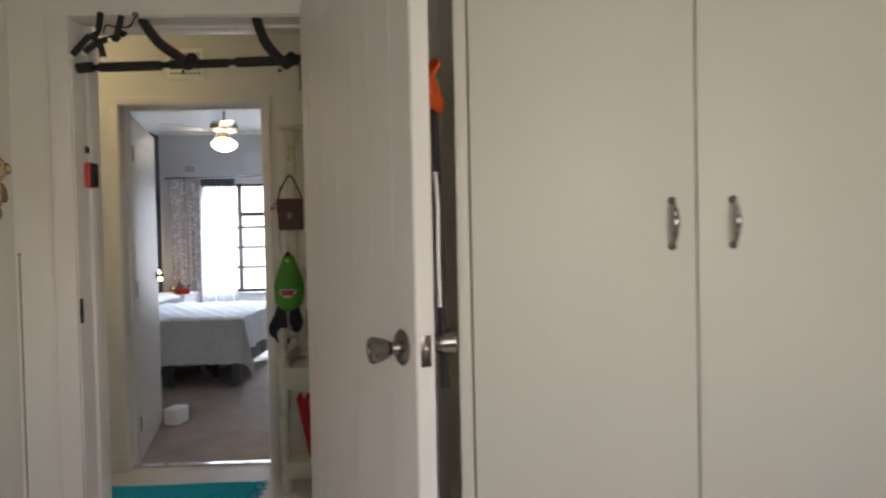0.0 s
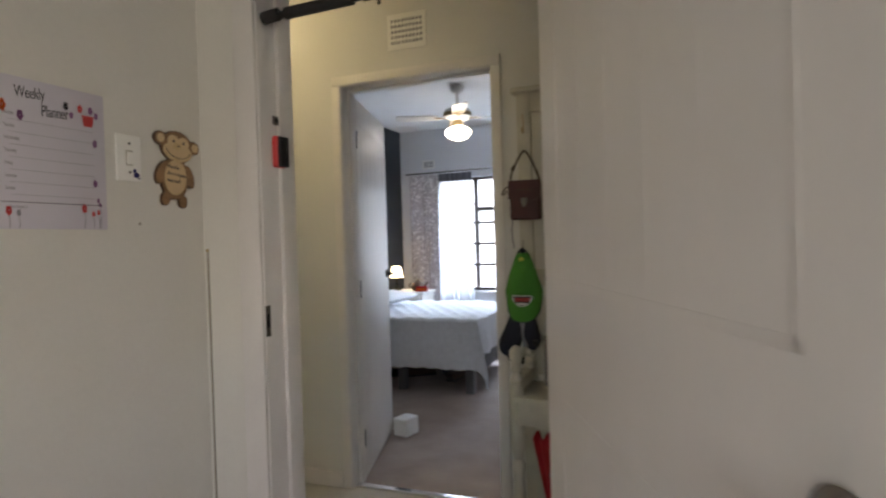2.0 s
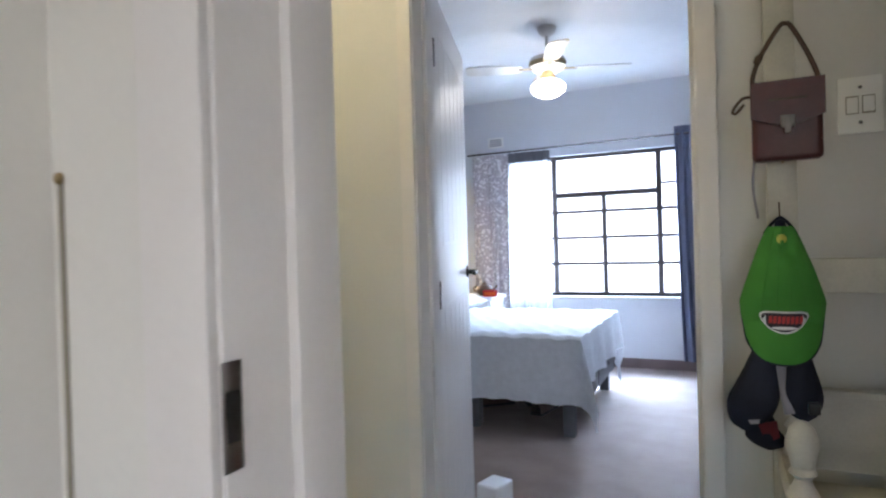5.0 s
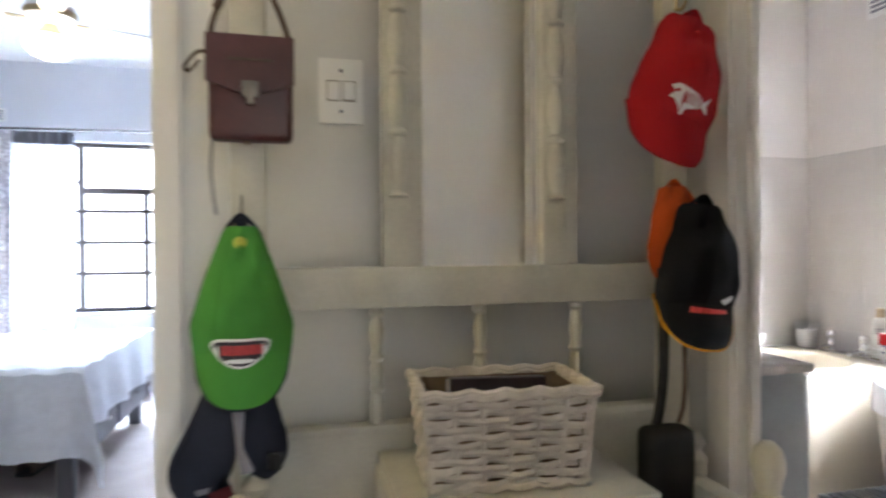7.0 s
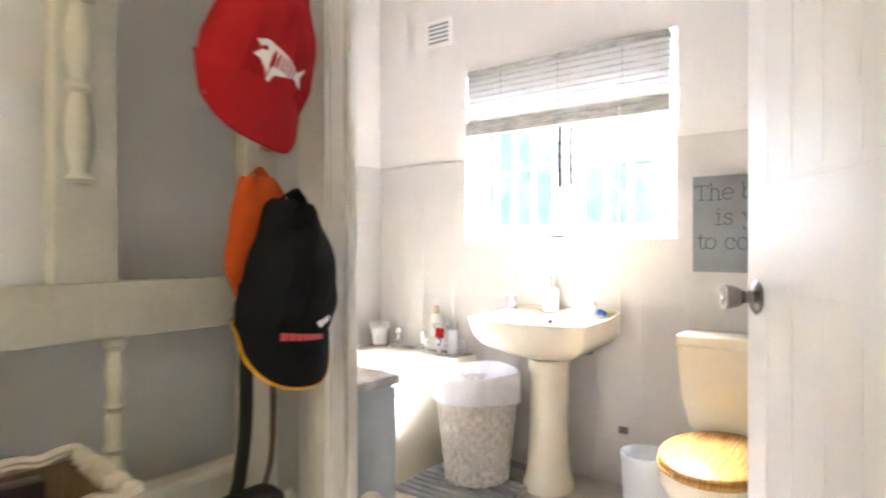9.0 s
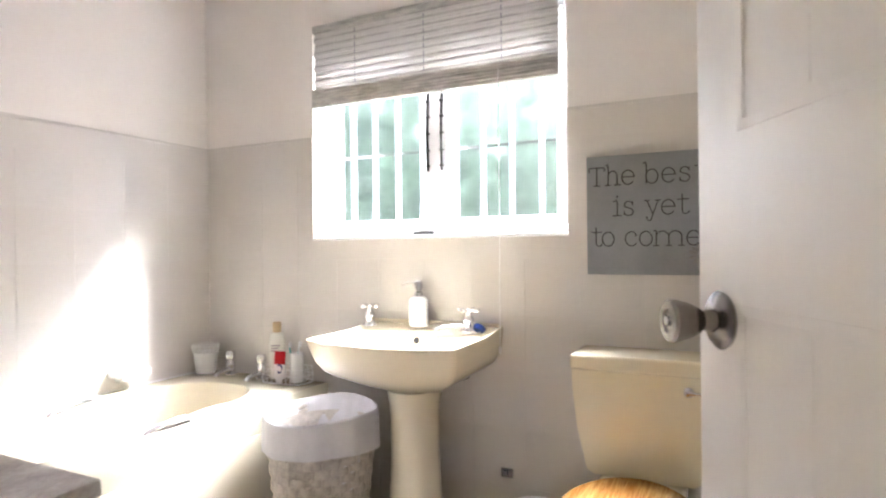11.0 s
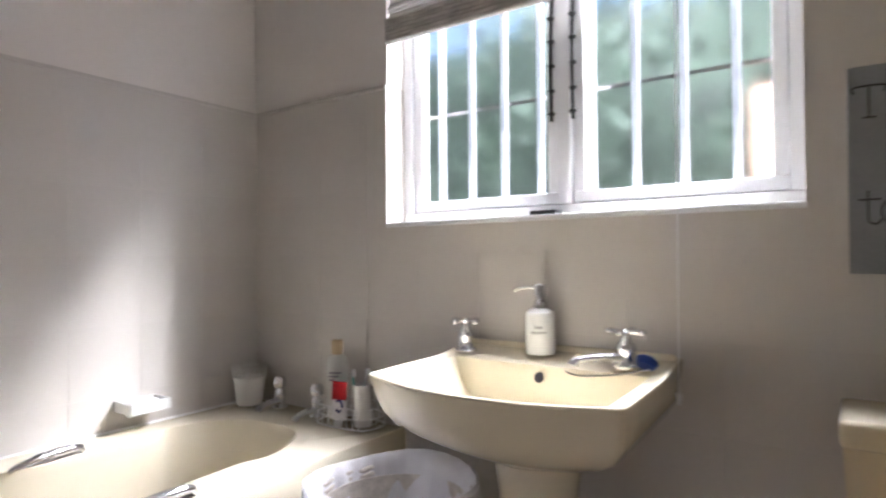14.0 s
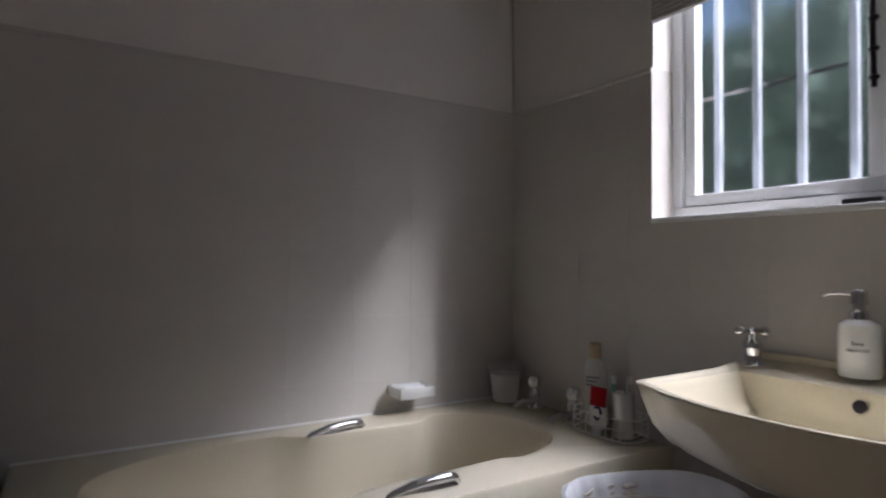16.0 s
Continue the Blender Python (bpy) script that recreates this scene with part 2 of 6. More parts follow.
M_HEDGE = mat("hedge_leaf", (0.018, 0.036, 0.020), 0.7, vary=0.5, scale=8, bump=0.5)
M_HOUSEW = mat("terracotta_boundary_wall", (0.42, 0.25, 0.18), 0.9, vary=0.2, scale=6, bump=0.5)
M_TARNISH = mat("tarnished_clasp_metal", (0.20, 0.18, 0.16), 0.5, 0.8, vary=0.2, scale=40, bump=0.1)
M_FUR = wood("stained_brown_plywood", (0.20, 0.11, 0.05), (0.30, 0.17, 0.08), 0.35, 6, (1, 1, 8))
M_REDDULL = mat("dull_red_print", (0.13, 0.015, 0.025), 0.7, vary=0.1, bump=0)
M_BARS = mat("grey_bar_enamel", (0.40, 0.42, 0.45), 0.5, vary=0.12, scale=20, bump=0.1)
M_NOTE = mat("near_black_maroon_cover", (0.022, 0.010, 0.013), 0.4, vary=0.2, scale=12, bump=0.3)
M_TEAL = mat("teal_ink", (0.02, 0.02, 0.12), 0.5, vary=0, bump=0)
M_WHITEP = mat("white_print", (0.80, 0.80, 0.80), 0.6, vary=0.02, bump=0)
M_FACE = mat("pale_varnished_wood", (0.62, 0.46, 0.26), 0.28, vary=0.06, scale=10, bump=0)


def pane_material(name, rough, tint=(0.95, 0.98, 1.0), bump=0.0):
    """Window glass; with relief it is patterned glass that blurs what is behind it."""
    m = mat(name, tint, rough, vary=0, bump=0, trans=1.0, ior=1.2 if rough else 1.02)
    if bump:
        n, l = m.node_tree.nodes, m.node_tree.links
        v, b = n.new("ShaderNodeTexNoise"), n.new("ShaderNodeBump")
        v.inputs["Scale"].default_value = 60
        b.inputs["Strength"].default_value, b.inputs["Distance"].default_value = bump, 0.002
        l.new(v.outputs[0], b.inputs["Height"]), l.new(b.outputs[0], n["Principled BSDF"].inputs["Normal"])
    return m


M_PANE = pane_material("clear_window_glass", 0.0)
M_OBSCURE = pane_material("obscured_window_glass", 0.22, bump=0.12)


# ---- mesh tools ----
def finish(name, bm, material, parent=None, label="", smooth=True):
    bmesh.ops.recalc_face_normals(bm, faces=bm.faces)
    me = bpy.data.meshes.new(name)
    bm.to_mesh(me)
    bm.free()
    for m in material if isinstance(material, (list, tuple)) else [material]:
        me.materials.append(m)
    if smooth:
        for p in me.polygons:
            p.use_smooth = True
        me.set_sharp_from_angle(angle=radians(38))
    ob = new(name, me)
    if parent:
        ob.parent = parent
    if label:
        ob["label"] = label
    return ob


def part(name, bm, material, parent, label=""):
    return finish(name, bm, material, parent, label)


def thing(name, label, category, group="", m=None):
    ob = new(name)
    ob.empty_display_size = 0.1
    if m:
        ob.matrix_world = m
    return tagged(ob, label, category, group)


def box(a, b, bevel=0.0, bm=None, m=None, seg=2):
    """A box between two corners, edges bevelled, added to bm."""
    out = bm or bmesh.new()
    t = bmesh.new()
    bmesh.ops.create_cube(t, size=1)
    size, mid = [abs(q - p) for p, q in zip(a, b)], [(p + q) / 2 for p, q in zip(a, b)]
    bmesh.ops.transform(t, matrix=Matrix.Translation(mid) @ Matrix.Diagonal((*size, 1)), verts=t.verts)
    if bevel:
        bmesh.ops.bevel(t, geom=t.edges[:], offset=min(bevel, min(size) * 0.45), segments=seg, profile=0.6, affect="EDGES")
    join(out, t, m)
    return out


def join(bm, other, m=None):
    if m is not None:
        bmesh.ops.transform(other, matrix=m, verts=other.verts)
    me = bpy.data.meshes.new("tmp")
    other.to_mesh(me)
    other.free()
    bm.from_mesh(me)
    bpy.data.meshes.remove(me)
    return bm


def lathe(profile, seg=24, bm=None, m=None, squash=(1, 1)):
    """Turned shape about z from (radius, height) pairs."""
    t = bmesh.new()
    rings = []
    for r, z in profile:
        if r < 1e-5:
            rings.append([t.verts.new((0, 0, z))])
        else:
            rings.append([t.verts.new((r * math.cos(2 * math.pi * k / seg) * squash[0], r * math.sin(2 * math.pi * k / seg) * squash[1], z)) for k in range(seg)])
    for a, b in zip(rings, rings[1:]):
        for k in range(seg):
            j = (k + 1) % seg
            q = [a[k % len(a)], a[j % len(a)], b[j % len(b)], b[k % len(b)]]
            q = list(dict.fromkeys(q))
            if len(q) > 2:
                t.faces.new(q)
    for ring in (rings[0], rings[-1]):
        if len(ring) > 2:
            t.faces.new(ring)
    return join(bm or bmesh.new(), t, m)


def tube(points, r, seg=8, bm=None, closed=False, m=None, flat=1.0):
    """A round bar along a smooth line through the points; flat narrows it one way."""
    pts = [Vector(p) for p in points]
    if len(pts) > 2:
        fine, n = [], len(pts)
        for i in range(n if closed else n - 1):
            p0, p1, p2, p3 = (pts[(i + k) % n] if closed else pts[min(max(i + k, 0), n - 1)] for k in (-1, 0, 1, 2))
            for s in range(5):
                u = s / 5
                fine.append(0.5 * (2 * p1 + (p2 - p0) * u + (2 * p0 - 5 * p1 + 4 * p2 - p3) * u * u + (3 * p1 - p0 - 3 * p2 + p3) * u ** 3))
        if not closed:
            fine.append(pts[-1])
        pts = fine
    t, rings, n = bmesh.new(), [], len(pts)
    ref = None
    for i, p in enumerate(pts):
        d = (pts[(i + 1) % n] if closed or i < n - 1 else p) - (pts[i - 1] if closed or i else p)
        d.normalize()
        if ref is None:
            ref = d.orthogonal().normalized() if abs(d.z) < 0.95 else Vector((1, 0, 0))
        ref = (ref - d * ref.dot(d)).normalized()
        other = d.cross(ref)
        rad = r[min(int(i * len(r) / n), len(r) - 1)] if isinstance(r, (list, tuple)) else r
        rings.append([t.verts.new(p + (ref * math.cos(a) + other * math.sin(a) * flat) * rad) for a in (2 * math.pi * k / seg for k in range(seg))])
    for i in range(n if closed else n - 1):
        a, b = rings[i], rings[(i + 1) % n]
        for k in range(seg):
            t.faces.new((a[k], a[(k + 1) % seg], b[(k + 1) % seg], b[k]))
    if not closed:
        t.faces.new(rings[0]), t.faces.new(rings[-1])
    return join(bm or bmesh.new(), t, m)


def slab(outline, depth, bm=None, m=None, bevel=0.0):
    """A flat piece cut to an outline in x and z, with thickness towards +y."""
    t = bmesh.new()
    f = t.faces.new([t.verts.new((x, 0, z)) for x, z in outline])
    out = bmesh.ops.extrude_face_region(t, geom=[f])
    bmesh.ops.translate(t, vec=(0, depth, 0), verts=[v for v in out["geom"] if isinstance(v, bmesh.types.BMVert)])
    if bevel:
        bmesh.ops.bevel(t, geom=[e for e in t.edges if abs(e.verts[0].co.y - e.verts[1].co.y) < 1e-6], offset=bevel, segments=2, affect="EDGES")
    return join(bm or bmesh.new(), t, m)


def sheet(f, nu, nv, thick=0.0, bm=None, m=None):
    """A surface f(u, v) over the unit square, optionally given thickness."""
    t = bmesh.new()
    g = [[t.verts.new(f(i / nu, j / nv)) for j in range(nv + 1)] for i in range(nu + 1)]
    for i in range(nu):
        for j in range(nv):
            t.faces.new((g[i][j], g[i + 1][j], g[i + 1][j + 1], g[i][j + 1]))
    if thick:
        bmesh.ops.recalc_face_normals(t, faces=t.faces)
        bmesh.ops.solidify(t, geom=t.faces[:], thickness=thick)
    return join(bm or bmesh.new(), t, m)


def ellipse(cx, cz, rx, rz, n=20):
    return [(cx + rx * math.cos(2 * math.pi * k / n), cz + rz * math.sin(2 * math.pi * k / n)) for k in range(n)]


def text(words, size, material, parent, m, name="lettering", thick=0.001, wide=1.0, thin=0.0):
    cu = bpy.data.curves.new("text", "FONT")
    cu.body, cu.size, cu.extrude, cu.space_character, cu.resolution_u = words, size, thick, wide, 4
    cu.offset = -thin
    tmp = new("text", cu)
    me = bpy.data.meshes.new_from_object(tmp.evaluated_get(bpy.context.evaluated_depsgraph_get()))
    bpy.data.objects.remove(tmp)
    me.materials.clear()
    me.materials.append(material)
    ob = new(name, me)
    ob.parent, ob.matrix_basis = parent, m
    return ob


def structure(name, bm, material, label="", smooth=False):
    return tagged(finish(name, bm, material, smooth=smooth), label, kind="structure")


def wall(name, axis, at, thick, span, z1, material, openings=(), label="", z0=0.0):
    """A wall across axis ('x' or 'y') from at to at+thick, along the other axis over span, with openings (a, b, z0, z1)."""
    bm = bmesh.new()

    def put(a, b, lo, hi):
        if b - a > 1e-4 and hi - lo > 1e-4:
            p, q = (a, at, lo), (b, at + thick, hi)
            if axis == "x":
                p, q = (at, a, lo), (at + thick, b, hi)
            box(p, q, 0, bm)

    edge = span[0]
    for a, b, lo, hi in sorted(openings):
        put(edge, a, z0, z1), put(a, b, z0, lo), put(a, b, hi, z1)
        edge = b
    put(edge, span[1], z0, z1)
    return structure(name, bm, material, label)


# ---- the plan ----
AL, AY0, AY1 = -1.44, 1.975, 2.115          # room A: left wall, door wall faces
HY0, HY1 = 3.21, 3.33                      # wall between hall and bedroom
BX0, BX1, BY = -3.22, 0.04, 7.141           # bedroom
CX0, CX1 = 0.165, 0.215                      # wall between hall and bathroom
DA0, DA1 = -1.22, -0.40                   # door openings
DB0, DB1 = -1.695, -0.92
DC0, DC1 = 2.20, 3.035
CEIL = 2.56
WX, WY, FB, BAND = 2.025, 4.667, 0.11, 1.605   # bathroom: window wall, bath wall, floor, tile top
WCY0, WCY1, WCZ0, WCZ1 = 3.005, 4.066, 1.192, 2.06
STZ = 1.037

# floors and ceilings
structure("floor_bedroom_front", box((AL - .1, -.92, -.1), (2.4, AY1, 0)), M_CARPET, "beige looped carpet")
structure("floor_hall", box((-2.7, AY1, -.1), (CX1 + .0, HY0 + .06, -.002)), M_HFLOOR, "pale grey vinyl floor")
structure("floor_bedroom", box((BX0 - .1, HY0 + .06, -.1), (BX1 + .1, BY + .2, .002)), M_CARPET, "beige looped carpet")
structure("floor_bathroom", box((CX1, 1.4, -.1), (WX + .2, WY + .15, FB)), M_BFLOOR, "beige tiled bathroom floor")
structure("ceiling_bedroom_front", box((AL - .1, -.92, CEIL), (2.4, AY0, CEIL + .1)), M_CEIL, "white ceiling")
structure("ceiling_hall", box((-2.7, AY0, CEIL), (CX1, HY1, CEIL + .1)), M_CEIL, "white ceiling")
structure("ceiling_bedroom", box((BX0 - .1, HY1, CEIL), (BX1 + .1, BY + .2, CEIL + .1)), M_CEIL, "white ceiling")
structure("ceiling_bathroom", box((CX1, 1.4, CEIL + .1), (WX + .2, WY + .15, CEIL + .2)), M_CEIL, "white ceiling")

# room A
wall("wall_west", "x", AL - .12, .12, (-.9, AY0), CEIL, M_WALL, label="cream painted wall")
wall("wall_back", "y", -1.02, .12, (AL - .12, 2.5), CEIL, M_WALL, [(-.60, 1.80, .95, 2.12)], "cream painted wall")
wall("wall_east", "x", 2.4, .12, (-.9, AY1), CEIL, M_WALL, label="cream painted wall")
wall("wall_door", "y", AY0, AY1 - AY0, (-2.7, 2.52), CEIL, M_WALL, [(DA0 - .0205, DA1 + .0205, 0, 2.0605)], "cream painted wall beside the doorway")
# hall
wall("wall_hall", "y", HY0, HY1 - HY0, (-3.3, CX0), CEIL, M_HALL, [(DB0 - .0205, DB1 + .0205, 0, 2.0455)], "cream painted hall wall")
wall("wall_hall_end", "x", -2.82, .12, (AY0, HY1), CEIL, M_HALL, label="cream painted hall wall")
wall("wall_bathroom_door", "x", CX0, CX1 - CX0, (AY1, HY0 + .01), CEIL, M_HALL, [(DC0 - .0205, DC1 + .0205, 0, 2.0605)], "cream painted wall beside the bathroom door")
# bedroom
wall("wall_charcoal", "x", BX0 - .12, .12, (HY1, BY + .2), CEIL, M_DARKWALL, label="charcoal painted bedroom wall")
wall("wall_bedroom_east", "x", BX1, .12, (HY1, BY + .2), CEIL, M_BEDW, label="pale bedroom wall")
WB = (-2.77, -.88, .645, 1.97)
wall("wall_bedroom_window", "y", BY, .2, (BX0, BX1), CEIL, M_BEDW, [WB], "pale blue-white bedroom wall")
# bathroom: lower part tiled and painted, upper part plaster
for nm, z0, z1, mt, lb in (("wall_bathroom_lower", FB, BAND, M_TILE, "grey-beige painted tile wall"), ("wall_bathroom_upper", BAND, CEIL + .1, M_BATHW, "warm white plaster wall")):
    inset = 0.0 if z0 == FB else 0.006
    ops = [(WCY0, WCY1, max(WCZ0, z0), min(WCZ1, z1))]
    wall(nm, "x", WX + inset, .2, (1.5, WY + .15), z1, mt, ops, lb, z0)
    wall(nm, "y", WY + inset, .15, (CX1 - .1, WX), z1, mt, (), lb, z0)
    wall(nm, "y", 1.4, .1 - inset, (CX1 - .1, WX + .2), z1, mt, (), lb, z0)
    wall(nm, "x", CX1 - .1, .1, (HY0 + .01, WY), z1, mt, (), lb, z0)
wall("wall_bathroom_west", "x", CX1 - .05, .05, (1.5, AY0 + .02), CEIL + .1, M_TILE, (), "grey-beige painted tile wall", 0)
structure("tile_ledge", box((CX1, WY - .004, BAND - .012), (WX, WY, BAND), .002), M_TILE, "rounded top edge of the tiling")
structure("tile_ledge", box((WX - .004, WCY1, BAND - .012), (WX, WY - .004, BAND), .002), M_TILE, "rounded top edge of the tiling")
structure("tile_ledge", box((WX - .004, 1.5, BAND - .012), (WX, WCY0, BAND), .002), M_TILE, "rounded top edge of the tiling")


# door frames
def frame_set(name, axis, a, b, at0, at1, top, w=.07, proud=.012):
    """Casing, lining and stop of one doorway, as three pieces each side of the wall."""
    root = tagged(new(name), "white enamelled door frame with a stepped lining", kind="structure")

    def bx(p, q, nm, bevel=.003):
        if axis == "x":
            p, q = (p[1], p[0], p[2]), (q[1], q[0], q[2])
        part(nm, box(p, q, bevel), M_FRAME, root)

    lin = .02
    bx((a - lin, at0 - .001, 0), (a, at1 + .001, top), "lining")
    bx((b, at0 - .001, 0), (b + lin, at1 + .001, top), "lining")
    bx((a - lin, at0 - .001, top), (b + lin, at1 + .001, top + lin), "lining")
    mid = (at0 + at1) / 2
    bx((a, mid, 0), (a + .012, at1 - .01, top - .012), "door_stop")
    bx((b - .012, mid, 0), (b, at1 - .01, top - .012), "door_stop")
    bx((a, mid, top - .012), (b, at1 - .01, top), "door_stop")
    for y0, y1 in ((at0 - proud, at0), (at1, at1 + proud)):
        bx((a - w, y0, 0), (a - .004, y1, top + .004), "casing")
        bx((b + .004, y0, 0), (b + w, y1, top + .004), "casing")
        bx((a - w, y0, top + .004), (b + w, y1, top + w), "casing")
    return root


frame_set("door_frame_front", "y", DA0, DA1, AY0 - .01, AY1, 2.06 - .02, w=.075)
frame_set("door_frame_bedroom", "y", DB0, DB1, HY0, HY1, 2.025, w=.05)
frame_set("door_frame_bathroom", "x", DC0, DC1, CX0, CX1, 2.04, w=.07)
# thresholds
structure("threshold_strip", box((DB0, HY0 + .02, -.002), (DB1, HY0 + .06, .012), .004), M_CHROME, "thin metal carpet strip in the bedroom doorway")
structure("threshold", box((CX0 - .01, DC0, -.05), (CX1 + .002, DC1, FB + .006), .004), M_HFLOOR, "pale step at the bathroom doorway")
# skirtings
for p, q in (((BX0, BY - .015, 0), (BX1, BY, .09)), ((DB1 + .06, HY1, 0), (BX1, HY1 + .015, .09))):
    structure("baseboard", box(p, q, .004), M_SKIRT, "brown painted skirting board")
for p, q in (((-2.7, HY0 - .014, 0), (DB0 - .055, HY0, .08)), ((DB1 + .055, HY0 - .014, 0), (CX0 - .0, HY0, .08)), ((AL, AY0 - .014, 0), (DA0 - .08, AY0, .09))):
    structure("baseboard", box(p, q, .004), M_FRAME, "white skirting board")
structure("cornice", box((CX1, WY - .03, CEIL + .07), (WX, WY, CEIL + .1), .01), M_CEIL, "plain white cornice")


# doors
def leaf(name, label, width, m, height=2.0, knob_side=1, grooves=True, handle="knob", knob_z=1.03, both=True):
    """A door leaf from its hinge at the origin along +x, its face at y=0 and its back at y=0.04."""
    d = thing(name, label, "door", m=m)
    bm = box((0, 0, .01), (width, .04, height), .002)
    part("slab", bm, M_DOOR, d)
    if grooves:
        for y in (-.002, .0405):
            bm = bmesh.new()
            for x0, x1, z0, z1 in ((.10, width - .10, 1.16, height - .12), (.10, width - .10, .16, .96)):
                for p, q in (((x0, z0), (x1, z0 + .012)), ((x0, z1 - .012), (x1, z1)), ((x0, z0), (x0 + .012, z1)), ((x1 - .012, z0), (x1, z1))):
                    box((p[0], y + (.001 if y < 0 else -.0004), p[1]), (q[0], y + (.002 if y < 0 else .0006), q[1]), .0003, bm, seg=1)
            part("moulding", bm, M_DOOR, d)
            bm = bmesh.new()
            n = 5
            for k in range(1, n):
                x = .11 + (width - .22) * k / n
                for z0, z1 in ((1.18, height - .14), (.18, .94)):
                    box((x - .0022, y + (.0014 if y < 0 else -.0004), z0), (x + .0022, y + (.0020 if y < 0 else .0003), z1), .0002, bm, seg=1)
            part("groove_beads", bm, M_DOOR, d)
    part("edge_strip", box((width, .002, .012), (width + .003, .038, height - .002)), M_DOOR, d, "smooth painted door edge")
    part("latch_plate", box((width + .003, .009, knob_z - .03), (width + .005, .031, knob_z + .03), .0008), M_PEWTER, d, "worn nickel latch plate")
    part("latch_bolt", box((width + .004, .014, knob_z - .011), (width + .014, .026, knob_z + .011), .003), M_PEWTER, d, "worn nickel latch bolt")
    for s in ((1, -1) if both else (knob_side,)):
        y = 0 if s == 1 else .04
        turn = pose(width - .06, y, knob_z, 90 if s == 1 else -90)
        if handle == "knob":
            k = part("door_knob", lathe([(0, 0), (.034, 0), (.036, .004), (.030, .009), (.014, .012), (.012, .026), (.017, .032), (.0215, .042), (.0255, .058), (.0265, .064), (.024, .068), (.015, .0685), (.013, .066), (0, .066)], 28, m=turn), M_PEWTER, d, "round worn nickel knob")
            part("key_button", lathe([(0, .066), (.006, .066), (.006, .070), (0, .071)], 12, m=turn), M_CHROME, k)
        else:
            k = part("door_handle", lathe([(0, 0), (.026, 0), (.026, .006), (.01, .01), (.01, .04), (.0, .042)], 20, m=turn), M_BLKMET, d, "black lever handle")
            part("lever", tube([(width - .06, y - s * .04, knob_z), (width - .10, y - s * .048, knob_z), (width - .165, y - s * .045, knob_z - .003)], .009, 8), M_BLKMET, k)
    for z in (.22, 1.0, 1.78):
        h = part("hinge", tube([(-.004, .0, z - .045), (-.004, 0, z + .045)], .006, 8), M_PEWTER, d, "painted hinge")
    return d


def along(hx, hy, ex, ey, z=0.0):
    """Hinge pose whose +x runs from the hinge towards the free edge."""
    return pose(hx, hy, z, 0, 0, math.degrees(math.atan2(ey - hy, ex - hx)))


leaf("door_1", "white panelled door standing open against the closet, with nickel knobs", .845, along(-.40, 1.765, -.040, .985), knob_z=1.05)
leaf("door_2", "white panelled bedroom door standing open, with black lever handles", .79, along(-1.69, 3.335, -1.905, 4.09), handle="lever", knob_z=1.04)
leaf("door_3", "white panelled bathroom door standing ajar, with nickel knobs", .803, along(.233, 2.144, .946, 2.519, FB), height=1.93, knob_z=.938)


def strike(name, m):
    s = thing(name, "nickel strike plate let into the white door frame", "strike plate", m=m)
    part("plate", box((-.010, -.0015, -.043), (.010, .0, .043), .0007), M_PEWTER, s)
    part("keep_hole", box((-.006, -.003, -.02), (.007, -.0016, .02), .0005), M_BLKMET, s, "dark latch hole")


strike("strike_plate", pose(DA0 + .002, AY0 - .006, 1.035, 0, 0, 90))
strike("strike_plate", pose(CX0 + .036, DC1 - .0015, STZ - .028, 0, 0, 0))


# windows
def bar_window(name, x0, x1, z0, z1, y, mullions, transoms, glass):
    w = tagged(new(name), "bronze painted steel casement window with small panes and horizontal glazing bars", kind="structure")
    fr = .035
    for p, q in (((x0, z0), (x1, z0 + fr)), ((x0, z1 - fr), (x1, z1)), ((x0, z0 + fr), (x0 + fr, z1 - fr)), ((x1 - fr, z0 + fr), (x1, z1 - fr))):
        part("window_frame", box((p[0], y, p[1]), (q[0], y + .04, q[1]), .004), M_STEELWIN, w)
    for a, b, t, lo, hi in mullions:
        part("mullion", box((a, y - .004, lo), (b, y + t, hi), .003), M_STEELWIN, w)
    for xa, xb, z, th in transoms:
        part("glazing_bar", box((xa, y - .002, z - th / 2), (xb, y + .03, z + th / 2), .003), M_STEELWIN, w)
    p = part("pane", box((x0 + .01, y + .02, z0 + .01), (x1 - .01, y + .024, z1 - .01)), glass, w, "clear glass")
    p.visible_shadow = False
    return w


MUL = [(-2.315, -2.268, .036, .66, 1.95), (-1.85, -1.808, .03, .66, 1.58), (-1.37, -1.322, .036, .66, 1.95)]
TR = [(-2.285, -1.37, 1.595, .05)] + [(a, b, z, .030) for a, b in ((-2.74, -2.32), (-2.285, -1.85), (-1.825, -1.37), (-1.335, -.91)) for z in (.945, 1.19, 1.435)] + [(-2.74, -2.32, 1.66, .022), (-1.335, -.91, 1.66, .022)]
bar_window("window_1", WB[0], WB[1], WB[2], WB[3], BY + .06, MUL, TR, M_PANE)
structure("window_sill", box((WB[0] - .03, BY - .04, WB[2] - .025), (WB[1] + .03, BY + .06, WB[2]), .006), M_FRAME, "white window sill")
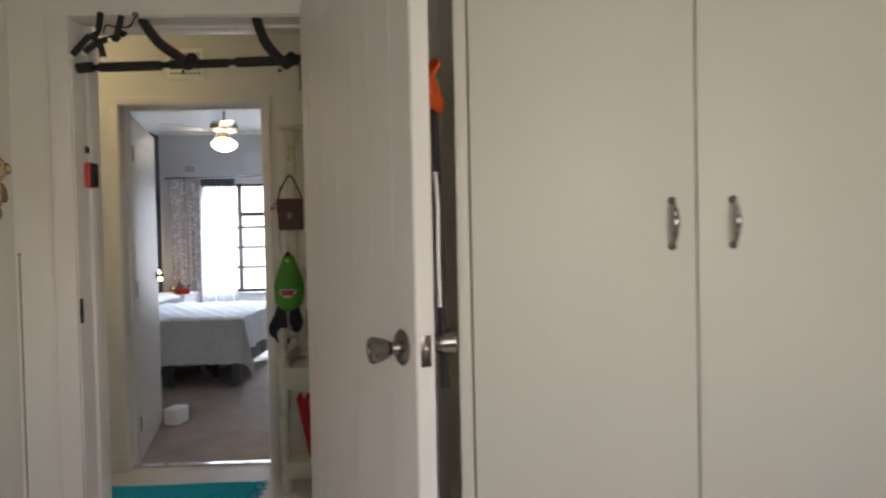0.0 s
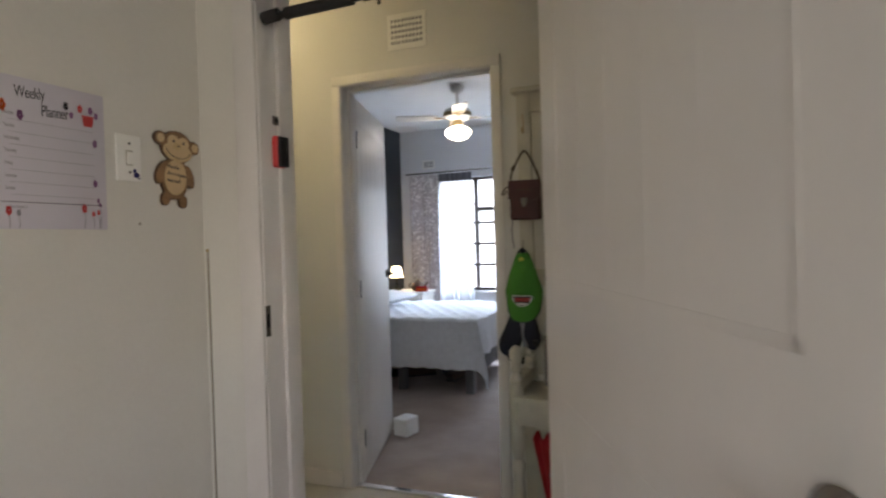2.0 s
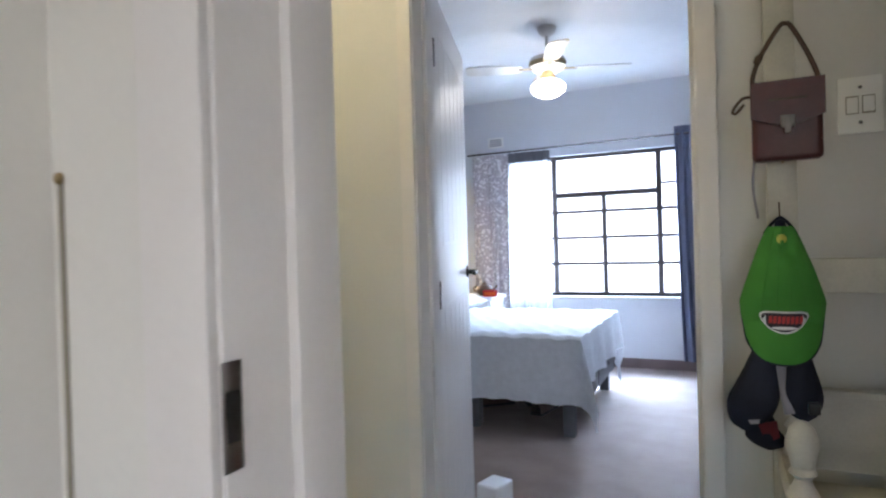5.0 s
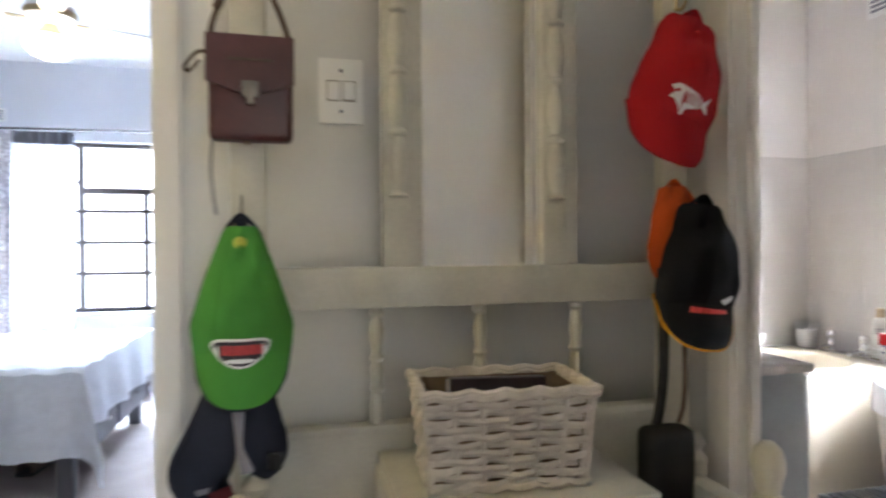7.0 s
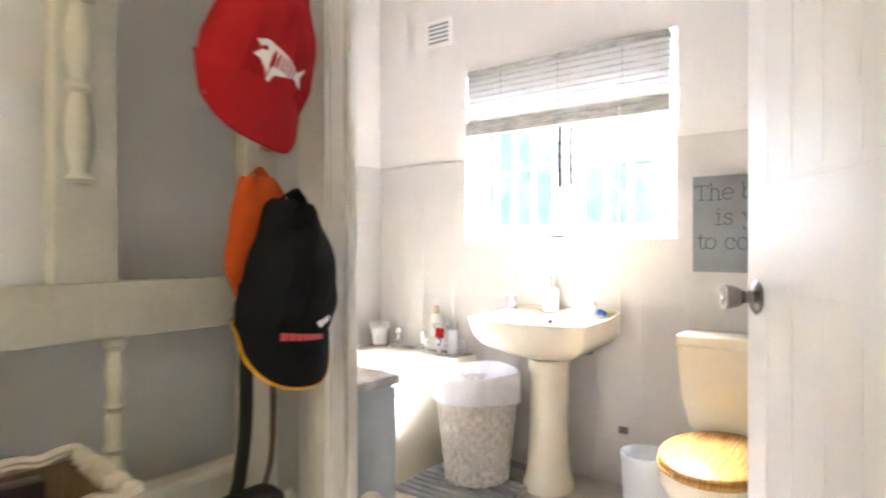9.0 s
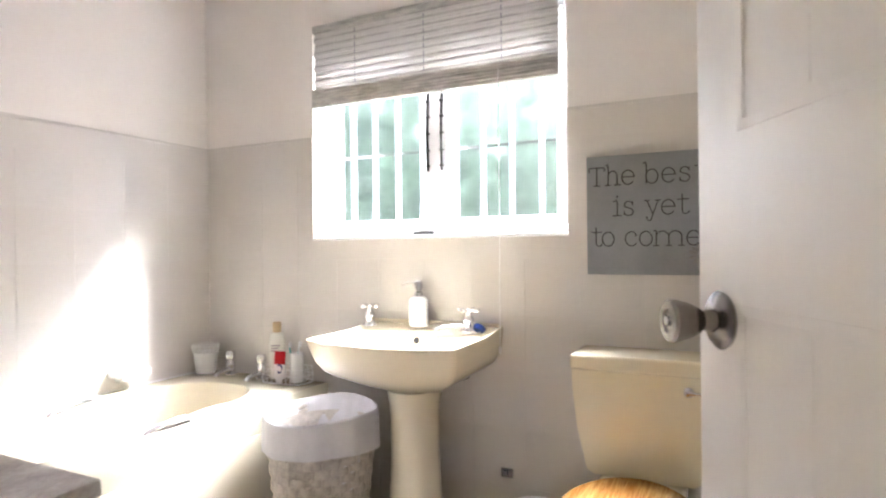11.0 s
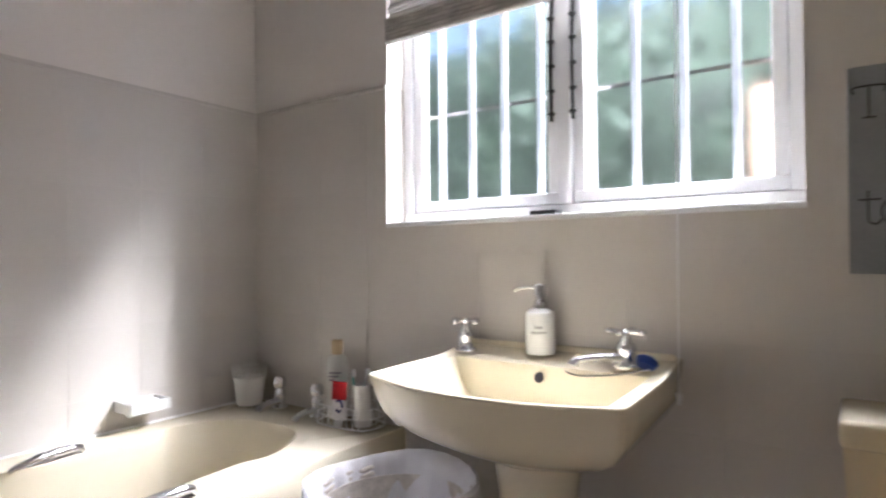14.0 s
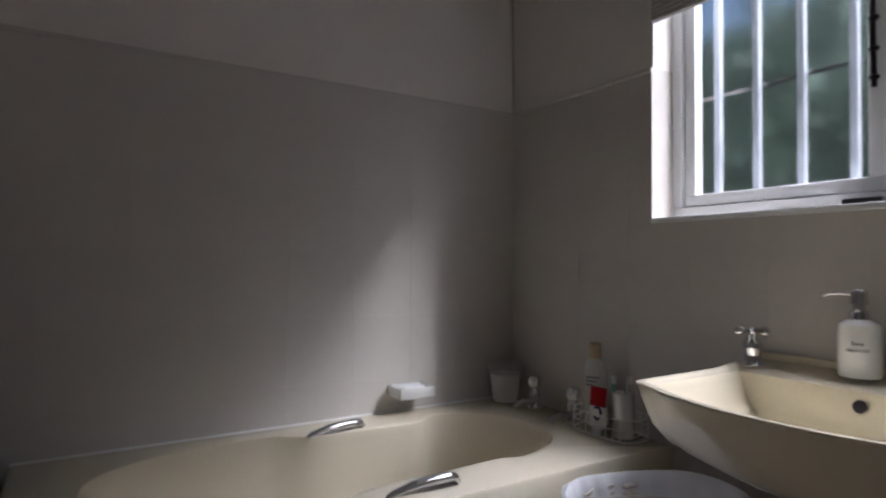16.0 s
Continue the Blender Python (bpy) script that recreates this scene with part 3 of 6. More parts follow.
# window of the first room, behind the camera
w = tagged(new("window_2"), "bronze framed window of the first bedroom", kind="structure")
for p, q in (((-.60, .95), (1.80, .985)), ((-.60, 2.085), (1.80, 2.12)), ((-.60, .985), (-.565, 2.085)), ((1.765, .985), (1.80, 2.085)), ((.02, .985), (.06, 2.085)), ((.60, .985), (.63, 2.085)), ((1.17, .985), (1.20, 2.085)), ((-.565, 1.74), (1.765, 1.77))):
    part("window_frame", box((p[0], -.98, p[1]), (q[0], -.94, q[1]), .004), M_STEELWIN, w)
vb = thing("slatted_blind", "pale slatted blind pulled up in the first bedroom's window", "blind")
part("head_rail", box((-.57, -.935, 2.08), (1.77, -.90, 2.12), .004), M_STEELWIN, vb, "dark head rail")
for k in range(12):
    part("slat", box((-.56, -.932, 1.83 + .02 * k), (1.76, -.908, 1.833 + .02 * k)), M_FRAME, vb)
part("bottom_rail", box((-.56, -.935, 1.80), (1.76, -.905, 1.82), .003), M_STEELWIN, vb, "dark bottom rail")

# outside
structure("ground", box((-60, -60, -.45), (60, 60, -.35)), M_GRASS, "lawn outside")
# invented backdrop: catches the sun so the bedroom window looks out on white
structure("bright_backdrop_wall", box((-14, 12.0, -.35), (3, 12.2, 4.2), .02), M_WHITEP, "added white backdrop wall that makes the bedroom window's view bright")
# pale ground added over the lawn to brighten the low part of that view
structure("bright_backdrop_ground", box((-14, 7.4, -.36), (3, 12.0, -.33)), M_HFLOOR, "added pale ground that keeps the bedroom window's view bright")


def vent(name, label, x0, x1, z0, z1, y, rows, cols, m=None, material=M_PLASTIC, slots=False):
    v = thing(name, label, "air vent", m=m or Matrix())
    part("vent_plate", box((x0, y - .006, z0), (x1, y, z1), .002), material, v)
    bm = bmesh.new()
    for r in range(rows):
        for c in range(cols):
            cx, cz = x0 + (x1 - x0) * (.08 + .84 * (c + .5) / cols), z0 + (z1 - z0) * (.12 + .76 * (r + .5) / rows)
            hw, hh = (x1 - x0) * .84 / cols * (.46 if slots else .3), (z1 - z0) * .76 / rows * .28
            box((cx - hw, y - .0075, cz - hh), (cx + hw, y - .006, cz + hh), 0, bm)
    part("openings", bm, M_INKG, v, "dark vent openings")
    return v


vent("air_vent", "cream perforated air vent high on the hall wall above the doorway", -1.425, -1.225, 2.165, 2.335, HY0, 5, 9)
vent("air_vent", "small louvred air vent high on the bedroom wall", -2.93, -2.77, 2.10, 2.20, BY, 4, 1, slots=True)


# ---- things: first room ----
def closet():
    c = thing("closet", "cream enamelled built-in closet with tall flat doors and curved pewter handles", "closet")
    x0, x1, y0, y1 = .045, 2.39, 1.167, 1.975
    part("carcass", box((x0, y0 + .022, .0), (x1, y1, CEIL - .01), .002), M_CLOSET, c)
    part("stile", box((x0, y0, .01), (x0 + .028, y0 + .022, CEIL - .02), .004), M_CLOSET, c)
    edges = [.075, .572, 1.07, 1.567, 2.065]
    for i, (a, b) in enumerate(zip(edges, edges[1:])):
        d = part("door", box((a + .002, y0, .09), (b - .002, y0 + .02, CEIL - .06), .0025), M_CLOSET, c, "flat cream closet door")
        hx = b - .056 if i % 2 == 0 else a + .079
        h = part("handle", tube([(hx, y0 - .003, 1.234), (hx, y0 - .012, 1.242), (hx + .001, y0 - .018, 1.262), (hx + .002, y0 - .020, 1.284), (hx + .001, y0 - .018, 1.306), (hx, y0 - .012, 1.326), (hx, y0 - .003, 1.334)], [.0045, .005, .007, .009, .007, .005, .0045], 10, flat=.8), M_PEWTER, d, "worn pewter bow handle")
        for z in (1.234, 1.334):
            part("foot", lathe([(0, 0), (.009, 0), (.0085, .004), (.005, .007), (0, .008)], 14, m=pose(hx, y0, z, 90)), M_PEWTER, h)
    part("plinth", box((x0, y0 + .03, 0), (x1, y0 + .034, .085)), M_CLOSET, c)
    return c


closet()


def hung_garment():
    g = thing("hung_garment", "orange garment with a long black strap, hanging behind the open door", "clothing")
    part("orange_cloth", sheet(lambda u, v: Vector((-.035 + .045 * u + .008 * math.sin(9 * v), 1.16 + .05 * math.sin(3 * u + 4 * v), 1.65 - .115 * v)), 8, 10, .006), M_ORANGE, g, "rust orange folded cloth")
    part("strap", tube([(.0, 1.17, 1.60), (.002, 1.16, 1.5), (.006, 1.15, 1.35), (.008, 1.14, 1.15), (.012, 1.12, .95)], .008, 6, flat=.4), M_BLACK, g, "long black strap")
    part("cord", tube([(.0, 1.12, 1.40), (.004, 1.115, 1.33), (.003, 1.11, 1.22), (.004, 1.11, 1.12)], .004, 6), M_WHITEP, g, "white cord")
    part("grey_cloth", sheet(lambda u, v: Vector((-.03 + .03 * u + .005 * math.sin(12 * u), 1.2 + .02 * math.sin(7 * u), 1.58 - 1.3 * v)), 8, 12, .004), M_INKG, g, "grey hanging cloth")
    return g


hung_garment()


def switch_plate(m, keys=1, sticker=False, label="ivory plastic light switch plate with one rocker"):
    s = thing("light_switch", label, "light switch", m=m)
    part("plate", box((-.036, -.007, -.058), (.036, 0, .058), .004), M_PLASTIC, s)
    for k in range(keys):
        x = 0 if keys == 1 else -.013 + .026 * k
        # shade round the rocker is a slightly proud rim in a duller colour
        part("rocker_shade_rim", box((x - .0105, -.0076, -.0185), (x + .0105, -.0066, .0185), .0005), M_CABLE, s, "duller rim standing in for the shade round the rocker")
        part("rocker", box((x - .009, -.0115, -.016), (x + .009, -.007, .016), .002, m=pose(0, 0, 0, 4 if k == 0 else -3)), M_PLASTIC, s)
    for z in (-.036, .036):
        part("screw", lathe([(0, 0), (.0035, 0), (.003, .0015), (0, .0018)], 10, m=pose(0, -.007, z, 90)), M_PEWTER, s)
    if sticker:
        bm = slab(ellipse(.019, -.042, .009, .007, 12), .0006, m=pose(0, -.0078, 0))
        slab(ellipse(.014, -.032, .005, .006, 10), .0006, bm, m=pose(0, -.0079, 0))
        slab(ellipse(.028, -.050, .003, .002, 8), .0006, bm, m=pose(0, -.0078, 0))
        part("sticker", bm, M_TEAL, s, "small dark blue animal sticker")
    return s


WEST = pose(AL, 0, 0, 0, 0, 90)  # local x runs along +y of the world, local -y faces the room


def west(y, z):
    return pose(AL, y, z, 0, 0, 90)


switch_plate(west(1.725, 1.475), 1, True, "ivory light switch with one rocker and a dark sticker on it")


def monkey():
    s = thing("monkey_plaque", "varnished wooden monkey wall plaque with handwritten words", "wall plaque", m=west(1.873, 1.457) @ Matrix.Diagonal((1.22, 1, .96, 1)) @ pose(0, 0, 0, 0, 5))
    shapes = (("head", 0, .068, .047, .046, 0), ("ear", -.047, .082, .018, .020, 0), ("ear", .047, .078, .018, .020, 0), ("body", -.002, -.022, .040, .062, 0), ("arm", -.038, -.012, .016, .036, 16), ("arm", .038, -.010, .015, .034, -18), ("foot", -.024, -.082, .013, .022, 8), ("foot", .024, -.084, .013, .020, -6))
    for k, (nm, cx, cz, rx, rz, tilt) in enumerate(shapes):
        p = part(nm, slab(ellipse(0, 0, rx, rz, 26), .008, m=pose(cx, -.008 - .00012 * k, cz, 0, tilt), bevel=.001), M_PLYD, s, "dark stained wood edge")
        part("fur", slab(ellipse(0, 0, rx - .0026, rz - .0026, 26), .0012, m=pose(cx, -.0094 - .00005 * k, cz, 0, tilt)), M_FUR, p, "mid-brown stained wood")
    f = bmesh.new()
    slab(ellipse(0, .054, .041, .027, 26), .0014, f, pose(0, -.0108, 0))
    slab(ellipse(-.014, .082, .016, .017), .0014, f, pose(0, -.0109, 0))
    slab(ellipse(.015, .082, .016, .017), .0014, f, pose(0, -.0110, 0))
    slab(ellipse(-.049, .082, .010, .012, 12), .0014, f, pose(0, -.0108, 0))
    slab(ellipse(.049, .078, .010, .012, 12), .0014, f, pose(0, -.0108, 0))
    slab(ellipse(-.002, -.020, .031, .050, 24), .0014, f, pose(0, -.0106, 0))
    part("face", f, M_FACE, s, "pale wood face and belly")
    e = bmesh.new()
    for x in (-.014, .015):
        slab(ellipse(x, .082, .003, .0042, 10), .0006, e, pose(0, -.0117, 0))
    slab(ellipse(.000, .070, .0034, .0024, 8), .0006, e, pose(0, -.0117, 0))
    tube([(-.034, -.0112, .060), (-.030, -.0114, .050), (-.016, -.0114, .040), (.004, -.0114, .036), (.022, -.0114, .041), (.032, -.0114, .050), (.035, -.0112, .058)], .0009, 6, e)
    part("features", e, M_INK, s, "painted eyes, nose and smile")
    for k, line in enumerate(("Shut the", "door on your", "way out !!")):
        text(line, .0145, M_INK, s, pose(-.028, -.0110, .004 - .019 * k, 90), "lettering", .0003, .72)
    return s


monkey()


def planner():
    s = thing("weekly_planner", "laminated lilac weekly planner with printed flowers, stuck to the wall", "wall planner", m=west(1.535, 1.455) @ Matrix.Diagonal((.60, 1, 1, 1)))
    W, H = .42, .32
    part("sheet", box((-W / 2, -.0015, -H / 2), (W / 2, 0, H / 2), .0005), M_PAPER, s)
    for k in range(7):
        z = .068 - .026 * k
        part("ruled_line", box((-W / 2 + .05, -.0021, z), (W / 2 - .05, -.0017, z + .0007), 0), M_INKG, s)
    ln = box((-W / 2 + .02, -.0022, -.104), (W / 2 - .02, -.0017, -.1025))
    part("heavy_line", ln, M_INK, s)
    text("Weekly", .036, M_INK, s, pose(-.135, -.0017, .117, 90, -2), "lettering", .0003, .95)
    text("Planner", .036, M_INK, s, pose(-.042, -.0017, .085, 90, -2), "lettering", .0003, .95)
    for k, dname in enumerate(("Monday", "Tuesday", "Wednesday", "Thursday", "Friday", "Saturday", "Sunday")):
        text(dname, .011, M_INKG, s, pose(-.175, -.0017, .078 - .026 * k, 90), "lettering", .0002)
    text("Don't Forget To:", .009, M_INKG, s, pose(-.165, -.0017, -.116, 90), "lettering", .0002)
    for n, (x, z, r, mt) in enumerate(((-.178, .095, .014, M_ORANGE), (-.118, .080, .012, M_PURPLE), (.052, .118, .010, M_INK), (.072, .100, .008, M_PURPLE), (.108, .118, .010, M_RED), (.152, .118, .010, M_PURPLE), (.175, .108, .009, M_PURPLE), (.166, .042, .010, M_PURPLE), (.162, -.052, .009, M_PURPLE), (.172, -.092, .006, M_PURPLE), (.180, -.102, .006, M_PURPLE), (-.168, -.122, .011, M_RED), (-.135, -.126, .008, M_INKG), (.112, -.112, .011, M_RED), (.150, -.124, .007, M_RED), (.172, -.120, .007, M_RED))):
        bm = bmesh.new()
        for k in range(5):
            a = k * 2 * math.pi / 5 + n
            slab(ellipse(x + r * .55 * math.cos(a), z + r * .55 * math.sin(a), r * .45, r * .45, 8), .0005, bm, pose(0, -.0022, 0))
        f = part("flower", bm, mt, s, "small printed flower")
        if z < -.1:
            part("stem", tube([(x, -.002, z - .01), (x + .003, -.002, z - .025), (x, -.002, -.157)], .0008, 5), M_INKG, s)
    part("flower_pot", slab([(.115, .105), (.165, .105), (.158, .080), (.122, .080)], .0006, m=pose(0, -.0023, 0)), M_RED, s, "printed red flower pot")
    return s


planner()


def light_torch():
    s = thing("magnetic_torch", "small red and black magnetic torch stuck on the white door frame", "torch", m=pose(DA0 + .001, 2.03, 1.51, 0, 0, 90))
    part("shell", box((-.022, -.022, -.045), (.022, -.001, .045), .009, seg=3), M_RED, s, "red plastic shell")
    part("grip", box((-.018, -.030, -.043), (.024, -.016, .043), .007, seg=3), M_BLACK, s, "black rubber grip")
    part("lens", box((-.008, -.0315, .002), (.016, -.029, .034), .003), M_GLASSJ, s, "ribbed clear lens")
    return s


light_torch()
k = thing("magnet_catch", "small square dark metal catch on the white door frame", "catch", m=pose(DA0 + .001, 2.03, 1.60, 0, 0, 90))
part("plate", box((-.012, -.006, -.013), (.012, 0, .013), .002), M_PEWTER, k)
part("boss", box((-.006, -.010, -.007), (.006, -.005, .007), .002), M_BLKMET, k, "dark centre")


def conduit():
    s = thing("wire_cover", "thin painted cable strip running up the corner of the wall", "cable cover")
    part("strip", box((AL + .012, AY0 - .004, .09), (AL + .017, AY0 - .0005, 1.232), .001), M_CABLE, s)
    part("screw", lathe([(0, 0), (.006, 0), (.005, .003), (0, .004)], 10, m=pose(AL + .015, AY0 - .003, 1.235, 90)), M_BRASS, s)
    n = thing("wall_plug", "small filled screw hole in the cream wall", "screw hole", m=west(1.755, 1.31))
    part("cap", lathe([(0, 0), (.004, 0), (.003, .001), (0, .0012)], 10, m=pose(0, 0, 0, 90)), M_CABLE, n)


conduit()


def pull_up_bar():
    b = thing("pull_up_bar", "black steel doorway pull-up bar with foam grips and curved arms", "pull-up bar")
    y, z = 1.99, 1.888
    part("crossbar", tube([(DA0 + .002, y, z - .012), (DA1 - .002, y, z + .012)], .011, 10), M_BLKMET, b)
    for a, c, r in ((-1.215, -1.165, .018), (-1.14, -.93, .0165), (-.90, -.70, .015), (-.67, -.52, .0165), (-.50, -.41, .018)):
        q = (a + 1.3) / .95 * .024 - .012
        part("foam_grip", tube([(a, y, z + q - .001), (c, y, z + q + .003)], r, 12), M_BLACK, b)
    for x, dx in ((-.87, -.145), (-.535, -.075)):
        part("curved_arm", tube([(x + .05, y - .045, z - .02), (x + .01, y - .012, z + .018), (x + dx * .45, y, z + .075), (x + dx * .8, y, z + .15), (x + dx, y - .01, z + .25), (x + dx * 1.08, y - .02, z + .36)], .018, 10), M_BLACK, b)
        part("arm_grip_end", lathe([(0, 0), (.015, .002), (.019, .01), (.019, .04), (.015, .047), (0, .05)], 12, m=pose(x + .05, y - .045, z - .02, 35, 50, 0)), M_BLACK, b)
        part("clamp", tube([(x + .015, y, z - .022), (x + .015, y, z - .032)], .005, 6), M_BLKMET, b)
    st = thing("hook_bracket", "folded black steel bracket with padded ends, hanging from the door head", "bracket", m=pose(.105, -.07, .0))
    for pts in ([(-1.20, y, 2.04), (-1.205, y - .01, 1.98), (-1.225, y - .02, 1.95)], [(-1.225, y - .02, 1.96), (-1.255, y - .02, 1.93), (-1.285, y - .02, 1.895)], [(-1.22, y - .02, 1.96), (-1.195, y - .02, 1.93), (-1.185, y - .02, 1.885)], [(-1.13, y, 2.03), (-1.145, y, 1.98), (-1.15, y - .01, 1.945)], [(-1.15, y - .01, 1.955), (-1.20, y - .02, 1.935), (-1.245, y - .02, 1.905)], [(-1.15, y - .01, 1.955), (-1.135, y - .01, 1.955)]):
        part("leg", tube(pts, .0105, 8), M_BLACK, st)
    for p in ((-1.288, y - .02, 1.892), (-1.185, y - .02, 1.88), (-1.248, y - .02, 1.90), (-1.215, y - .02, 1.975), (-1.23, y - .02, 1.955), (-1.165, y - .015, 1.945)):
        part("end_cap", lathe([(0, -.008), (.008, -.006), (.009, .004), (.005, .009), (0, .01)], 10, m=pose(*p, 20, 30)), M_PLASTIC, st, "pale plastic end cap")
    h = thing("wrought_hook", "curled black wrought metal hook with ball ends on the door head", "hook", m=pose(-1.04, AY0 - .012, 1.985))
    part("hook_arm", tube([(-.065, -.01, .0), (-.05, -.02, .022), (-.02, -.02, .015), (.02, -.02, -.005)], .003, 6), M_BLKMET, h)
    part("hook_arm", tube([(.0, -.02, .035), (.005, -.025, .018), (.02, -.03, .01), (.04, -.03, .02), (.052, -.03, .045)], .0035, 6), M_BLKMET, h)
    part("leaf_plate", slab(ellipse(-.002, -.005, .018, .012, 14), .004, m=pose(0, -.016, 0, 0, 20), bevel=.001), M_BLKMET, h)
    part("ball", lathe([(0, -.011), (.008, -.008), (.011, 0), (.008, .008), (0, .011)], 14, m=pose(.054, -.03, .052)), M_PEWTER, h)


pull_up_bar()

# ---- things: hall ----
MX0, MX1, ZH, BEZ, SZ, PY = -.447, -.214, 1.11, 1.233, .785, 2.86
BGX, BGZ = -.738, 1.482
GCX, GCZ, KCX, KCZ = -.755, 1.068, .062, 1.122
rug = thing("rug", "turquoise woven cotton rug with a fringe, on the hall floor", "rug")
part("rug_body", sheet(lambda u, v: Vector((-1.72 + .80 * u, 2.20 + .78 * v, .004 + .002 * math.sin(40 * v) + .002 * math.sin(7 * u + 9 * v))), 24, 60, .006), M_RUG, rug)
fr = bmesh.new()
random.seed(4)
for k in range(90):
    yy = 2.205 + .77 * k / 89
    tube([(-.925, yy, .006), (-.90 + random.uniform(-.006, .006), yy + random.uniform(-.006, .006), .007), (-.868 + random.uniform(-.012, .012), yy + random.uniform(-.016, .016), .004)], .002, 4, fr)
tagged(part("fringe", fr, M_RUG, rug, "darker knotted fringe"), kind="stuff")


def bead_profile(length, n=4, r=.017):
    """Half of a turned ornament: long barrels between thin rings."""
    out = [(r * .9, 0), (r * 1.15, .004), (r * .7, .010)]
    for k in range(n):
        z0, z1 = .010 + (length - .02) * k / n, .010 + (length - .02) * (k + 1) / n
        d = z1 - z0
        out += [(r * .62, z0 + d * .05), (r, z0 + d * .30), (r * 1.02, z0 + d * .55), (r * .7, z0 + d * .86), (r * .6, z0 + d * .90), (r * 1.05, z0 + d * .94), (r * 1.05, z0 + d * .98)]
    return out + [(r * .7, length - .008), (r * 1.1, length - .004), (r * .9, length)]


def hall_stand():
    s = thing("hall_stand", "distressed sage-cream wooden hall stand with mirror, seat box and posts", "hall stand")
    y0, y1 = 3.098, 3.130                      # back frame
    def b(p, q, name="rail", bev=.003, label=""):
        return part(name, box(p, q, bev), M_STAND, s, label)
    L, R = -.775, .105
    ZB = ZH - .013
    b((L, y0, .0), (L + .058, y1, 1.86), "stile")
    b((R - .058, y0, .0), (R, y1, 1.86), "stile")
    b((L + .058, y0, 1.78), (R - .058, y1, 1.86), "top_rail")
    b((L - .02, y0 - .03, 1.86), (R + .02, y1 + .01, 1.882), "cornice", .006)
    b((L + .058, y0 - .002, ZH - .072), (R - .058, y1, ZH), "middle_rail")
    for x in (MX0 - .072, MX1):
        b((x, y0 - .001, ZH), (x + .072, y1, 1.78), "mirror_stile")
        o = part("turned_ornament", lathe(bead_profile(.46, 4, .017), 16, m=pose(x + .028, y0 + .002, BEZ)), M_STAND, s, "split turned ornament on the mirror stile")
    m = part("mirror", box((MX0, y0 + .014, ZH), (MX1, y0 + .018, 1.78)), M_MIRROR, s, "clear mirror glass")
    part("mirror_back", box((MX0, y0 + .019, ZH), (MX1, y1, 1.78)), M_STAND, s)
    for x in (-.53, -.336, -.14):
        part("spindle", lathe([(.012, 0), (.014, .006), (.013, .05), (.009, .06), (.014, .068), (.010, .076), (.013, .10), (.009, .115), (.014, .123), (.009, .131), (.0135, .17), (.009, .195), (.014, .203), (.011, .21), (.012, ZH - .072 - .825)], 14, m=pose(x, y0 + .014, .825)), M_STAND, s)
    b((L + .058, y0 + .002, .66), (R - .058, y1 - .004, .82), "back_panel")
    b((L + .058, y0 - .006, .817), (R - .058, y1 - .002, .831), "panel_ledge")
    # seat and front
    yf = 2.80
    b((L + .02, yf + .012, .615), (R - .02, y0, .635), "seat", .004)
    b((L + .05, yf, .53), (R - .05, yf + .022, .635), "front_apron", .004)
    b((L + .05, yf, .085), (R - .05, yf + .022, .165), "bottom_rail", .004)
    b((L + .03, yf + .02, .10), (R - .03, y0, .115), "shelf")
    b((L + .05, y0 - .012, .115), (R - .05, y0 - .002, .615), "lower_back")
    for x0 in (-.535, -.185):
        b((x0, yf + .03, .635), (x0 + .018, y0, SZ - .022), "box_side")
    b((-.535, yf + .03, .635), (-.167, yf + .048, SZ - .022), "box_front")
    b((-.53, yf + .01, SZ - .022), (-.155, y0, SZ), "box_lid", .004)
    for x in (L + .03, R - .03):
        prof = [(.026, 0), (.03, .02), (.022, .06), (.028, .09), (.018, .12), (.027, .2), (.020, .3), (.028, .36), (.018, .38), (.029, .42), (.029, .66), (.022, .675), (.028, .69), (.017, .71), (.013, .722), (.024, .732), (.018, .742), (.020, .748), (.022, .762), (.0265, .778), (.0265, .794), (.021, .812), (.010, .824), (0, .827)]
        part("post", lathe(prof, 20, m=pose(x, PY, 0)), M_STAND, s, "turned front post with a round finial")
        part("arm", box((x - .022, PY + .02, .645), (x + .022, y0, .70), .008), M_STAND, s)
        part("rear_finial", lathe([(.025, 0), (.025, .03), (.012, .045), (.022, .06), (.010, .08), (0, .082)], 16, m=pose(x + .01, y0 - .04, .70)), M_STAND, s)
    for k, (x, z) in enumerate(((L + .029, 1.695), (L + .029, 1.325), (R - .029, 1.62), (R - .029, 1.31))):
        h = part("coat_hook", tube([(x, y0, z), (x, y0 - .022, z - .006), (x, y0 - .035, z + .004), (x, y0 - .036, z + .016)], .0035, 8), M_BRASS, s, "aged brass hook")
        part("hook_stem", tube([(x, y0 - .004, z), (x, y0 - .006, z + .05), (x, y0 - .016, z + .075)], .003, 6), M_BRASS, h)
    return s


hall_stand()
BY0 = 3.098
switch_plate(pose(-.583, HY0, 1.446, 0, 0, 0) @ Matrix.Diagonal((1.17, 1, 1.08, 1)), 2, False, "ivory light switch plate with two rockers, framed by the hall stand")


